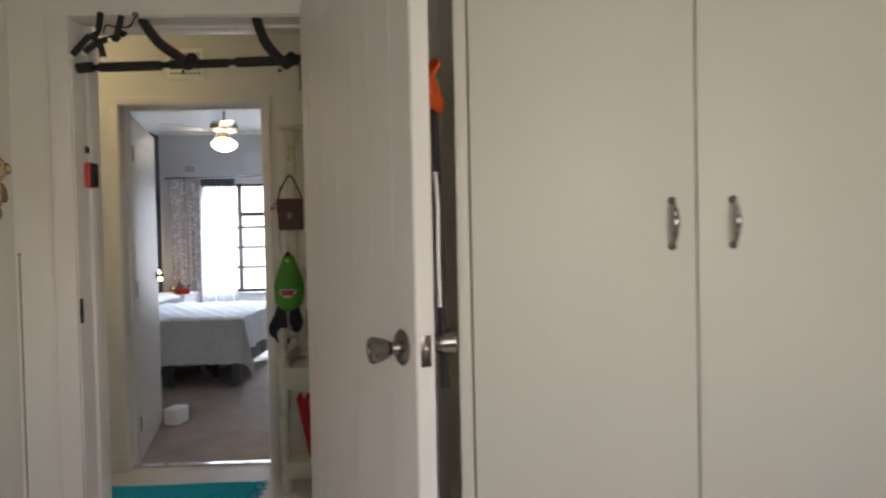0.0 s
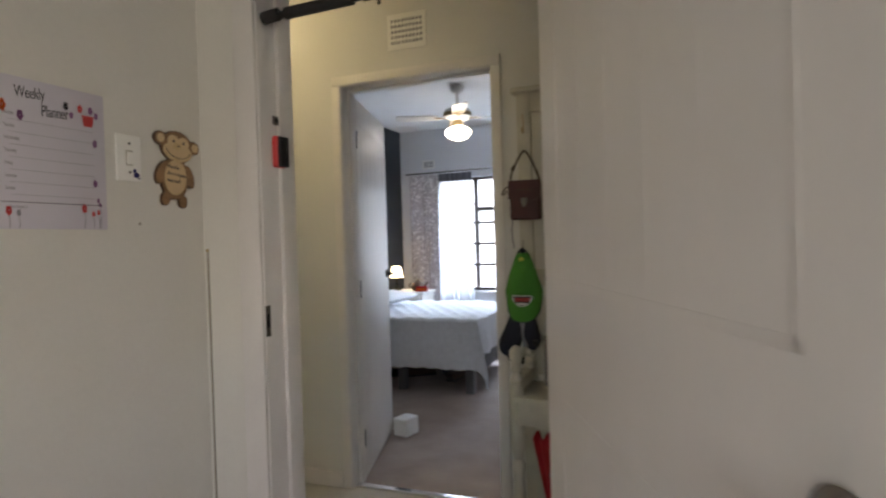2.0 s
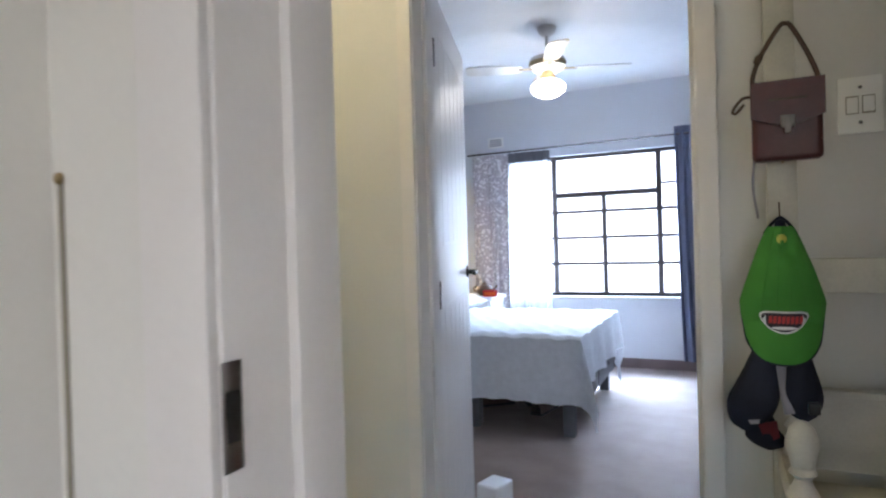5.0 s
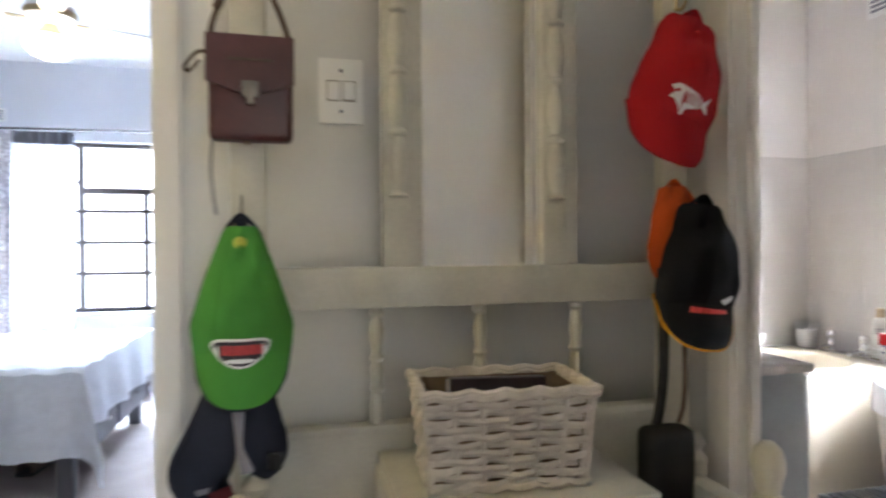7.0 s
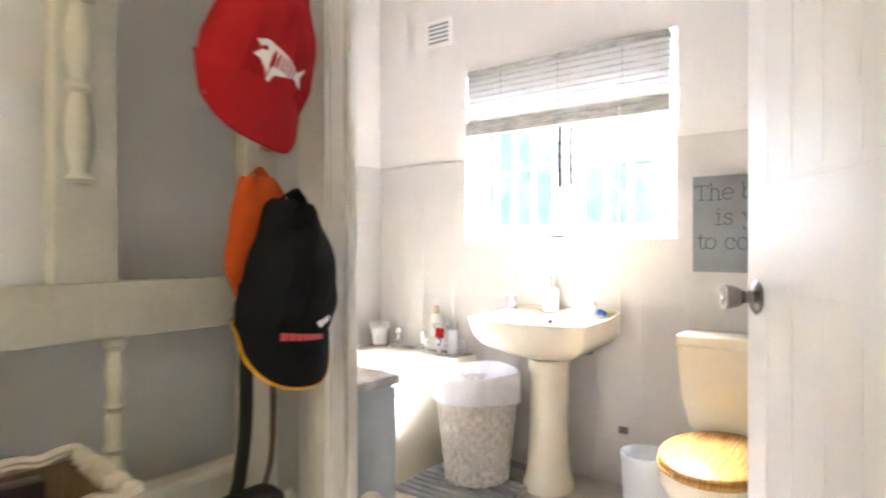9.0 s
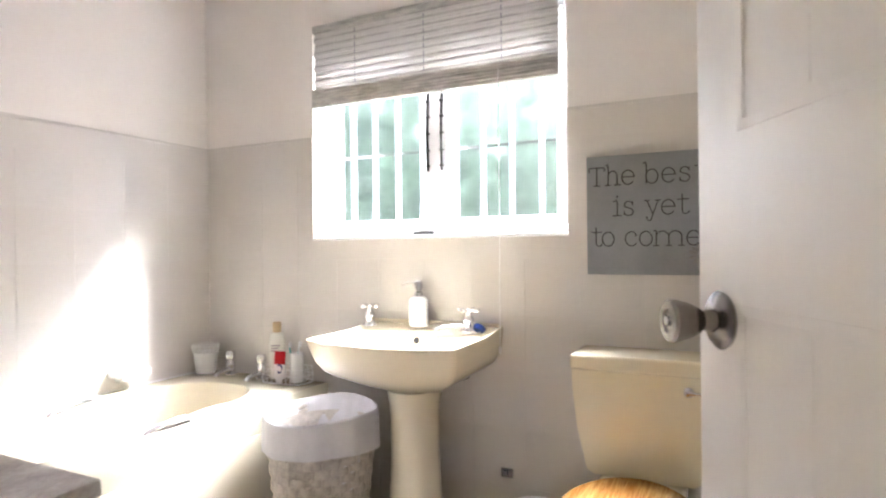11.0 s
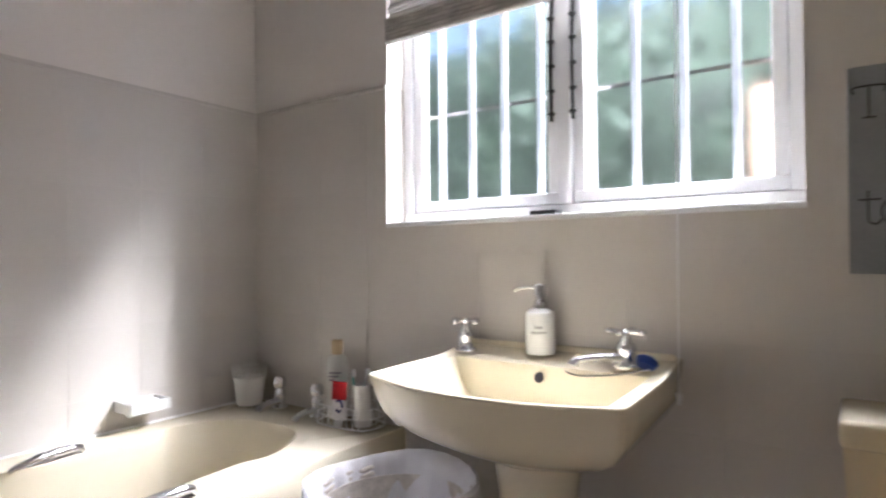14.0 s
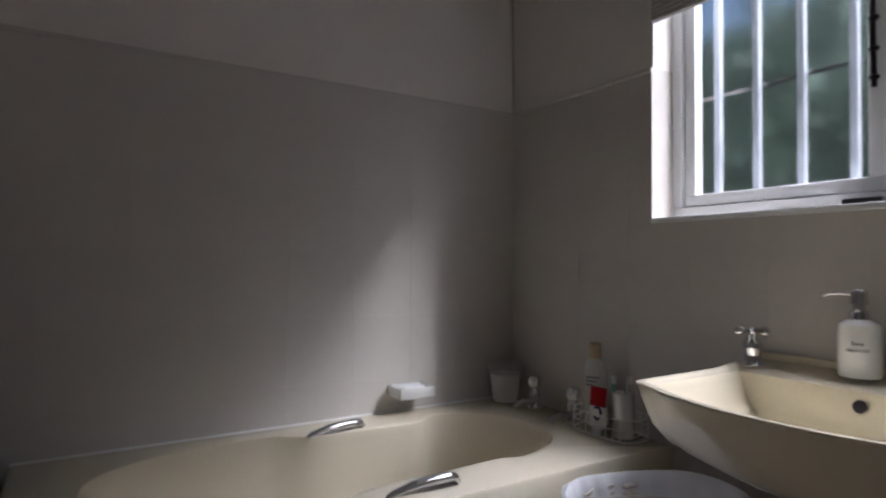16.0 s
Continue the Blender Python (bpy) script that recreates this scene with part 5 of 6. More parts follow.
bt = thing("bedside_table", "white painted bedside table beyond the bed, with small things on top", "bedside table", m=pose(-2.94, 6.62, 0))
part("top", box((-.25, -.19, .66), (.27, .19, .69), .004), M_FRAME, bt)
part("body", box((-.23, -.17, .08), (.25, .17, .66), .004), M_FRAME, bt)
for lx in (-.20, .22):
    for ly in (-.14, .14):
        part("leg", box((lx - .02, ly - .02, 0), (lx + .02, ly + .02, .08), .003), M_FRAME, bt)
for k in range(3):
    d = part("drawer", box((-.21, -.185, .12 + .18 * k), (.23, -.17, .28 + .18 * k), .004), M_FRAME, bt)
    part("drawer_knob", lathe([(0, 0), (.012, .004), (.014, .014), (0, .018)], 12, m=pose(0.01, -.185, .20 + .18 * k, 90)), M_CHROME, d)
tp = thing("teapot", "dark brown teapot on the bedside table", "teapot", m=pose(-2.80, 6.60, .69))
part("pot", lathe([(0, 0), (.05, 0), (.075, .03), (.08, .06), (.06, .09), (.03, .1), (0, .1)], 20), M_PLYD, tp)
part("lid", lathe([(.03, .098), (.03, .105), (.012, .115), (.014, .128), (0, .135)], 16), M_PLYD, tp)
part("spout", tube([(.07, 0, .04), (.10, 0, .07), (.115, 0, .095)], .01, 8), M_PLYD, tp)
part("grip", tube([(-.06, 0, .08), (-.10, 0, .075), (-.10, 0, .04), (-.07, 0, .03)], .007, 8), M_PLYD, tp)
bx = thing("red_box", "small red and orange carton at the bed head", "carton", m=pose(-2.72, 6.52, .69, 0, 0, 12))
part("carton", box((-.06, -.03, -.0), (.06, .03, .055), .002), M_REDCAP, bx)
part("label", box((-.05, -.0312, .012), (.05, -.030, .04), .0003), M_ORANGE, bx, "orange panel")
lp = thing("reading_lamp", "small lamp with a glowing shade on the bedside table", "table lamp", m=pose(-3.08, 6.64, .69))
part("stem", lathe([(0, 0), (.05, 0), (.05, .012), (.012, .02), (.01, .16), (0, .16)], 20), M_BLKMET, lp)
part("shade", lathe([(.075, .15), (.045, .27), (.043, .27), (.073, .15)], 24), mat("warm_shade", (.9, .8, .6), .8, vary=0, bump=0, emit=(1, .8, .5, 4)), lp, "glowing cream shade")
ds = thing("door_stopper", "white square foam block on the carpet, holding the bedroom door", "door stop", m=pose(-1.79, 4.05, 0, 0, 0, -14))
part("block", box((-.055, -.065, .002), (.055, .065, .115), .012, seg=3), M_WHITEP, ds)
for k, (x, y, c) in enumerate(((-2.6, 5.5, M_BLKCAP), (-2.35, 5.6, M_STRAP), (-1.98, 5.55, M_STRAP), (-2.15, 5.75, M_BLKCAP))):
    sh = thing("shoe", "worn dark shoe lying on the carpet under the bed", "shoe", "shoes under the bed", m=pose(x, y, 0, 0, 0, 40 * k))
    part("upper", sheet(lambda u, v: Vector(((v - .5) * .26, .045 * math.cos(math.pi * u) * (1 - .3 * abs(v - .45)), .018 + (.05 + .045 * max(0, .6 - v)) * math.sin(math.pi * u))), 12, 12, .003), c, sh)
    part("sole", box((-.135, -.046, 0), (.135, .046, .02), .008), M_BLACK, sh)

# ---- things: bathroom ----
def bath_window():
    w = tagged(new("window_3"), "white painted two-leaf bathroom window with patterned glass", kind="structure")
    x = WX + .085
    a, b, lo, hi = WCY0, WCY1, WCZ0, WCZ1
    mid = 3.540
    for p, q in (((a, lo), (b, lo + .03)), ((a, hi - .03), (b, hi)), ((a, lo + .03), (a + .03, hi - .03)), ((b - .03, lo + .03), (b, hi - .03)), ((mid - .018, lo + .03), (mid + .018, hi - .03))):
        part("window_frame", box((x, p[0], p[1]), (x + .06, q[0], q[1]), .004), M_WINWHITE, w)
    for c, d in ((a + .032, mid - .02), (mid + .02, b - .032)):
        l2, h2 = lo + .032, hi - .032
        for p, q in (((c, l2), (d, l2 + .032)), ((c, h2 - .032), (d, h2)), ((c, l2 + .032), (c + .032, h2 - .032)), ((d - .032, l2 + .032), (d, h2 - .032))):
            part("sash", box((x + .012, p[0], p[1]), (x + .048, q[0], q[1]), .006), M_WINWHITE, w)
        p = part("pane", box((x + .028, c + .028, l2 + .028), (x + .032, d - .028, h2 - .028)), M_OBSCURE, w, "patterned obscuring glass")
        p.visible_shadow = False
    for s2, yy in ((1, mid + .032), (-1, mid - .028)):
        st = part("window_stay", tube([(x + .004, yy, 1.76), (x - .004, yy + .002, 1.60), (x - .004, yy, 1.44)], .0055, 8), M_BLKMET, w, "black hooked window stay")
        for z in (1.46, 1.52, 1.585, 1.65, 1.71, 1.76):
            part("stay_pin", lathe([(0, -.006), (.009, -.004), (.010, .002), (.004, .006), (0, .007)], 10, m=pose(x - .004, yy, z)), M_BLKMET, st)
    cl = part("catch", box((x - .06, mid - .002, lo + .001), (x - .02, mid + .072, lo + .014), .005), M_BLKMET, w, "black sill catch")
    part("sill", box((WX - .006, a - .001, lo - .014), (x, b + .001, lo), .004), M_WINWHITE, w)
    br = thing("burglar_bars", "white painted steel burglar bars outside the patterned bathroom window", "window bars")
    for y in (3.995, 3.885, 3.772, 3.655, 3.502, 3.386, 3.268, 3.150, 3.045):
        part("bar", box((x + .100, y - .009, lo - .02), (x + .116, y + .009, hi + .02), .003), M_BARS, br)
    part("cross_bar", box((x + .117, a - .02, 1.535), (x + .122, b + .02, 1.545), .001), M_PEWTER, br, "dull steel cross bar")


bath_window()


def blind():
    s = thing("reed_blind", "grey striped bamboo reed blind, half rolled up over the bathroom window", "blind")
    y0, y1, z1, zb = 3.03, 4.045, 2.05, 1.718
    x = WX - .004
    part("head_rail", box((x - .02, y0, z1 - .03), (x + .02, y1, z1), .004), M_BLIND, s)
    n = 30
    for k in range(n):
        z = zb + .03 + (z1 - zb - .06) * k / (n - 1)
        mt = M_BLINDL if k % 3 else M_BLIND
        part("reed", box((x - .004 - .003 * (k % 3), y0 + .003 * math.sin(k * 2.3), z - .0042), (x + .001, y1 + .003 * math.sin(k), z + .0042), .001, seg=1), mt, s, "pale reed" if mt is M_BLINDL else "")
    for k in range(6):
        z = zb + .002 + .012 * k
        part("rolled_fold", tube([(x - .014 - .004 * (k % 2), y0 - .002, z), (x - .014, y1 + .002, z + .003)], .009, 8), M_BLIND, s)
    for y in (y0 + .2, (y0 + y1) / 2, y1 - .2):
        part("tape", box((x - .0085, y - .002, zb), (x - .0075, y + .002, z1), .0), M_INKG, s)
    c = thing("blind_cord", "thin white pull cord hanging in front of the window wall", "cord")
    part("cord", tube([(x - .03, 3.235, 1.76), (x - .028, 3.236, 1.3), (x - .03, 3.238, .80)], .0016, 5), M_WHITEP, c)
    part("toggle", lathe([(0, -.03), (.005, -.028), (.006, -.004), (0, 0)], 10, m=pose(x - .03, 3.238, .80)), M_WHITEP, c)


blind()


def sink():
    s = thing("pedestal_sink", "ivory ceramic pedestal sink under the window", "sink")
    yc, x1, zr = 3.497, WX - .002, .848
    hw, xf, bow = .270, 1.592, .060        # half width, front corners, bow of the front edge

    def outline(grow=0.0, n=18, back=x1, corner=.022):
        """Rim seen from above: straight back, slightly splayed sides, bowed front with tight corners."""
        h, f = hw + grow, xf - grow
        pts = [(back, yc + h * 1.04)]
        pts += [(back + (f + corner - back) * k / 5, yc + h * (1.04 - .04 * k / 5)) for k in range(1, 6)]
        pts += [(f + corner * (1 - math.sin(a)), yc + h - corner * (1 - math.cos(a))) for a in (math.pi / 8, math.pi / 4, 3 * math.pi / 8)]
        for k in range(n + 1):
            q = -1 + 2 * k / n
            pts.append((f - (bow) * (1 - abs(q) ** 2.2), yc - q * (h - corner)))
        pts += [(f + corner * (1 - math.sin(a)), yc - h + corner * (1 - math.cos(a))) for a in (3 * math.pi / 8, math.pi / 4, math.pi / 8)]
        pts += [(back + (f + corner - back) * k / 5, yc - h * (.96 + .04 * k / 5)) for k in range(5, 0, -1)]
        pts.append((back, yc - h * .96))
        m = 7
        pts += [(back, yc - h * .96 + 2 * h * k / m) for k in range(1, m)]
        return pts
    full = outline()
    mid = (1.84, yc)

    def ring(bm, scale_x, scale_y, z, lift=0.0):
        out = []
        for x, y in full:
            X = x1 - (x1 - x) * scale_x
            out.append(bm.verts.new((X, yc + (y - yc) * scale_y, z + lift * max(0, (X - 1.86) / .16))))
        return out
    bm = bmesh.new()
    rings = [ring(bm, a, c, z) for a, c, z in ((.44, .30, .665), (.56, .42, .668), (.70, .58, .688), (.80, .74, .712), (.885, .87, .738), (.935, .945, .770), (.965, .975, .805))]
    rings += [ring(bm, a, c, z, l) for a, c, z, l in ((.992, .995, zr - .010, .010), (1.0, 1.0, zr - .003, .014), (.998, .998, zr, .016), (.985, .985, zr + .001, .016), (.968, .955, zr - .001, .016))]
    # bowl: a wide trapezoid with a flat tap ledge behind it
    def bowl(gx, gy, z):
        out = []
        for x, y in full:
            X = mid[0] + (max(min(x, 1.90), xf - bow + .030) - mid[0]) * gx + (-.012 if x < 1.70 else 0)
            if x >= 1.90:
                X = mid[0] + .052 * gx
            out.append(bm.verts.new((X, yc + (y - yc) * gy, z)))
        return out
    rings += [bowl(1.0, .875, zr - .004), bowl(.97, .845, zr - .016), bowl(.90, .79, zr - .055), bowl(.76, .66, zr - .095), bowl(.50, .40, zr - .118), bowl(.12, .10, zr - .126)]
    for a, b in zip(rings, rings[1:]):
        for k in range(len(full)):
            bm.faces.new((a[k], a[(k + 1) % len(full)], b[(k + 1) % len(full)], b[k]))
    bm.faces.new(rings[0]), bm.faces.new(rings[-1])
    part("basin", bm, M_CERAMIC, s)
    part("splash_ledge", box((x1 - .020, yc - .250, zr + .006), (x1 - .001, yc + .268, zr + .026), .009, seg=3), M_CERAMIC, s)
    part("pedestal", lathe([(.112, FB), (.110, FB + .03), (.098, FB + .06), (.088, .25), (.080, .45), (.082, .60), (.092, .668)], 32, m=pose(1.83, yc - .01, 0), squash=(1.15, 1)), M_CERAMIC, s, "tapered ceramic pedestal")
    part("overflow", lathe([(0, 0), (.010, 0), (.012, .002), (0, .003)], 16, m=pose(1.8845, yc + .012, .818, 0, -73)), M_INK, s, "dark overflow hole")
    part("drain", lathe([(0, 0), (.022, 0), (.022, .003), (.012, .002), (0, .001)], 18, m=pose(mid[0], yc, zr - .125)), M_CHROME, s)
    part("waste_pipe", tube([(1.92, yc - .03, .66), (1.95, yc - .09, .675), (2.0, yc - .12, .68), (2.02, yc - .12, .68)], .012, 10), M_PEWTER, s, "dark waste pipe")
    return s


sink()


def tap(label, m, cross=True, spout=True, size=1.0):
    t = thing("tap", label, "tap", m=m @ Matrix.Scale(size, 4))
    part("body", lathe([(0, 0), (.025, 0), (.026, .006), (.018, .014), (.015, .03), (.019, .045), (.017, .06), (.011, .068), (.010, .082), (0, .083)], 20), M_CHROME, t)
    if cross:
        for k in range(4):
            a = math.pi / 4 + k * math.pi / 2
            part("handle_arm", tube([(0, 0, .088), (.026 * math.cos(a), .026 * math.sin(a), .090)], [.0055, .0075], 8), M_CHROME, t)
            part("handle_ball", lathe([(0, -.009), (.007, -.006), (.009, 0), (.007, .006), (0, .009)], 12, m=pose(.031 * math.cos(a), .031 * math.sin(a), .090)), M_CHROME, t)
        part("cap", lathe([(0, .082), (.010, .083), (.011, .092), (.006, .098), (0, .099)], 14), M_CHROME, t)
    else:
        part("fluted_head", lathe([(0, .07), (.020, .072), (.022, .082), (.021, .10), (.014, .108), (0, .109)], 9), M_CHROME, t)
    if spout:
        part("spout", tube([(0, 0, .022), (-.035, 0, .026), (-.070, 0, .025), (-.095, 0, .019), (-.102, 0, .010)], [.013, .012, .011, .010, .011], 10), M_CHROME, t)
    return t


tap("chrome cross-head tap on the sink", pose(1.935, 3.735, .852, 0, 0, 30) @ Matrix.Diagonal((1.12, 1.12, .84, 1)), spout=False)
tap("chrome cross-head tap on the sink, its spout turned over the bowl", pose(1.925, 3.328, .852, 0, 0, -50) @ Matrix.Diagonal((1.12, 1.12, .84, 1)))
pg = thing("sink_plug", "dark blue rubber sink plug lying beside the tap", "plug", m=pose(1.900, 3.282, .862, 10, 40, 0))
part("stopper", lathe([(0, 0), (.017, 0), (.020, .004), (.023, .014), (.019, .018), (0, .018)], 18), M_BLUEP, pg)
ch = thing("plug_chain", "thin steel plug chain draped in the basin", "chain")
part("chain", tube([(1.895, 3.27, .858), (1.872, 3.33, .846), (1.872, 3.39, .836), (1.882, 3.43, .834), (1.892, 3.45, .838)], .0022, 5), M_CHROME, ch)


def soap_dispenser():
    s = thing("soap_dispenser", "white ceramic soap dispenser with a steel pump, on the sink", "soap dispenser", m=pose(1.968, 3.545, .858, 0, 0, -62))
    part("bottle", lathe([(0, 0), (.034, 0), (.036, .004), (.036, .088), (.034, .098), (.022, .106), (.016, .108), (0, .108)], 28), M_WHITEC, s)
    part("collar", lathe([(.014, .106), (.016, .108), (.016, .122), (.010, .126), (.010, .136), (.0145, .137), (.0145, .162), (.012, .164), (0, .164)], 18), M_CHROME, s)
    part("nozzle", tube([(0, 0, .152), (-.03, 0, .156), (-.055, 0, .152), (-.058, 0, .146)], .0035, 8), M_CHROME, s)
    text("Soap", .0105, M_INK, s, pose(-.016, -.0365, .062, 90), "lettering", .0006)
    text("dispenser", .0095, M_INK, s, pose(-.024, -.0360, .050, 90), "lettering", .0006)


soap_dispenser()


def toilet():
    t = thing("toilet", "ivory close-coupled toilet with a honey bamboo seat, lid closed", "toilet")
    y0, y1 = 2.562, 2.948
    yc = (y0 + y1) / 2
    part("cistern", lathe([(.72, .46), (.80, .475), (.93, .60), (.99, .72), (1.0, .775)], 4, m=pose(1.925, yc, 0) @ Matrix.Diagonal((.092, .196, 1, 1)) @ pose(0, 0, 0, 0, 0, 45) @ Matrix.Diagonal((1.414, 1.414, 1, 1))), M_CERAMIC, t, "ivory cistern")
    bm = box((1.825, y0 - .008, .774), (WX - .003, y1 + .008, .820), .012, seg=4)
    part("cistern_lid", bm, M_CERAMIC, t, "rounded ivory cistern lid")
    lv = part("flush_lever", lathe([(0, 0), (.014, 0), (.014, .008), (.008, .014), (0, .016)], 16, m=pose(1.832, 2.625, .735, 0, -90)), M_CHROME, t)
    part("lever_arm", tube([(1.82, 2.625, .735), (1.814, 2.595, .735), (1.812, 2.545, .732)], [.006, .004, .003], 8), M_CHROME, lv)
    cx = 1.58
    part("bowl", lathe([(.60, FB), (.62, FB + .02), (.55, FB + .05), (.50, .18), (.62, .27), (.92, .36), (1.0, .40), (.97, .433), (.80, .433), (.70, .36), (.3, .28), (0, .27)], 40, m=pose(cx, yc, 0) @ Matrix.Diagonal((.235, .18, 1, 1))), M_CERAMIC, t, "ivory toilet bowl")
    part("neck", box((cx + .14, yc - .12, .22), (1.97, yc + .13, .455), .03, seg=3), M_CERAMIC, t)
    for nm, z, g, th in (("seat", .436, 1.03, .018), ("seat_lid", .460, 1.0, .020)):
        part(nm, lathe([(0, 0), (.96, 0), (1.0, .3), (1.0, .7), (.95, 1), (0, 1)], 44, m=pose(cx, yc, z, 0, -1.5 if nm == "seat_lid" else 0, 0) @ Matrix.Diagonal((.235 * g, .175 * g, th, 1))), M_BAMBOO, t, "honey coloured slatted wood")
    for dy in (-.07, .07):
        part("seat_hinge", tube([(cx + .205, yc + dy - .012, .445), (cx + .205, yc + dy + .012, .445)], .010, 10), M_CHROME, t)


toilet()
bn = thing("white_bin", "small white translucent plastic bin beside the toilet", "bin", m=pose(1.72, 3.03, FB))
part("bucket", lathe([(0, 0), (.075, 0), (.08, .01), (.092, .25), (.096, .26), (.096, .27), (.090, .27), (.072, .02), (0, .02)], 28), mat("milky_plastic", (.74, .76, .78), .3, vary=.02, bump=0, trans=.25), bn)
vl = thing("wall_bracket", "small grey metal bracket on the painted tiles", "bracket", m=pose(WX, 3.228, .352, 0, 0, -90))
part("plate", box((-.022, -.008, -.016), (.022, 0, .016), .003), M_PEWTER, vl)
part("stub", box((-.016, -.018, -.008), (.004, -.008, .010), .003), M_PEWTER, vl)


def glyph(c):
    """Thin typewriter letters as strokes: x over about -.5 to .5, z in heights of a small letter."""
    def arc(cx, cz, rx, rz, a0, a1, n=20):
        return [(cx + rx * math.cos(radians(a0 + (a1 - a0) * k / n)), cz + rz * math.sin(radians(a0 + (a1 - a0) * k / n))) for k in range(n + 1)]

    def arch(x0, x1):
        return [(x0, .60)] + arc((x0 + x1) / 2, .62, (x1 - x0) / 2, .38, 165, 0, 10) + [(x1, 0)]
    if c == "T":
        return [[(0, 0), (0, 1.27)], [(-.26, 0), (.26, 0)], [(-.56, 1.0), (-.56, 1.27), (.56, 1.27), (.56, 1.0)]]
    if c == "h":
        return [[(-.55, 1.38), (-.36, 1.38), (-.36, 0)], [(-.60, 0), (-.12, 0)], arch(-.36, .34), [(.12, 0), (.62, 0)]]
    if c == "e":
        return [[(-.47, .53), (.47, .53)] + arc(0, .5, .47, .5, 4, 325, 26)]
    if c == "b":
        return [[(-.58, 1.38), (-.36, 1.38), (-.36, .0)], arc(.06, .48, .44, .49, 0, 360, 28)]
    if c == "s":
        return [[(.30, .98), (.30, .72)], arc(0, .74, .31, .25, 20, 210, 12) + [(-.05, .55), (.12, .49)] + arc(0, .26, .34, .26, 60, -160, 14), [(-.34, .02), (-.34, .30)]]
    if c == "t":
        return [[(-.10, 1.36), (-.10, .28)] + arc(.14, .25, .24, .25, 180, 350, 12), [(-.46, 1), (.38, 1)]]
    if c == "i":
        return [[(-.28, 1), (0, 1), (0, 0)], [(-.34, 0), (.34, 0)], arc(0, 1.36, .03, .03, 0, 360, 8)]
    if c == "y":
        return [[(-.40, 1), (.02, .06)], [(.42, 1), (-.06, -.22)] + arc(-.24, -.20, .20, .20, -20, -150, 8), [(-.60, 1), (-.18, 1)], [(.20, 1), (.62, 1)], arc(-.40, -.20, .035, .035, 0, 360, 8)]
    if c == "o":
        return [arc(0, .5, .46, .5, 0, 360, 28)]
    if c == "c":
        return [arc(0, .5, .46, .5, 42, 325, 24), arc(.32, .74, .04, .04, 0, 360, 8)]
    return [[(-1.1, 1), (-.92, 1), (-.92, 0)], [(-1.12, 0), (-.68, 0)], arch(-.92, 0), [(-.24, 0), (.24, 0)], arch(0, .92), [(.68, 0), (1.14, 0)]]


def sign():
    s = thing("canvas_sign", "square grey canvas with charcoal lettering and a small dried flower", "wall sign", m=pose(WX - .002, 2.744, 1.240, 0, 0, -90))
    part("canvas", box((-.193, -.022, -.190), (.193, 0, .190), .003, seg=3), M_SIGN, s)
    lines = ((.095, (("T", -.160), ("h", -.110), ("e", -.063), ("b", .006), ("e", .057), ("s", .103), ("t", .148))),
             (-.003, (("i", -.097), ("s", -.062), ("y", .009), ("e", .055), ("t", .099))),
             (-.099, (("t", -.160), ("o", -.126), ("c", -.054), ("o", -.011), ("m", .056), ("e", .126))))
    for z0, row in lines:
        for c, x in row:
            bm = bmesh.new()
            for stroke in glyph(c):
                tube([(x + .040 * px, -.0222, z0 + .0445 * pz) for px, pz in stroke], .0018, 6, bm)
            part("letter", bm, M_SIGNINK, s, "charcoal letter " + c)
    random.seed(21)
    for k in range(11):
        a = k * 2 * math.pi / 11 + random.uniform(-.12, .12)
        ln = random.uniform(.013, .018)
        part("petal", lathe([(0, -ln), (.004, -ln * .5), (.0052, ln * .4), (0, ln)], 8, m=pose(.143 + .020 * math.cos(a), -.0245, -.130 + .020 * math.sin(a), 0, 90 - math.degrees(a), 0) @ Matrix.Diagonal((1, .5, 1, 1))), M_DUCK, s, "dark grey dried petal")


sign()


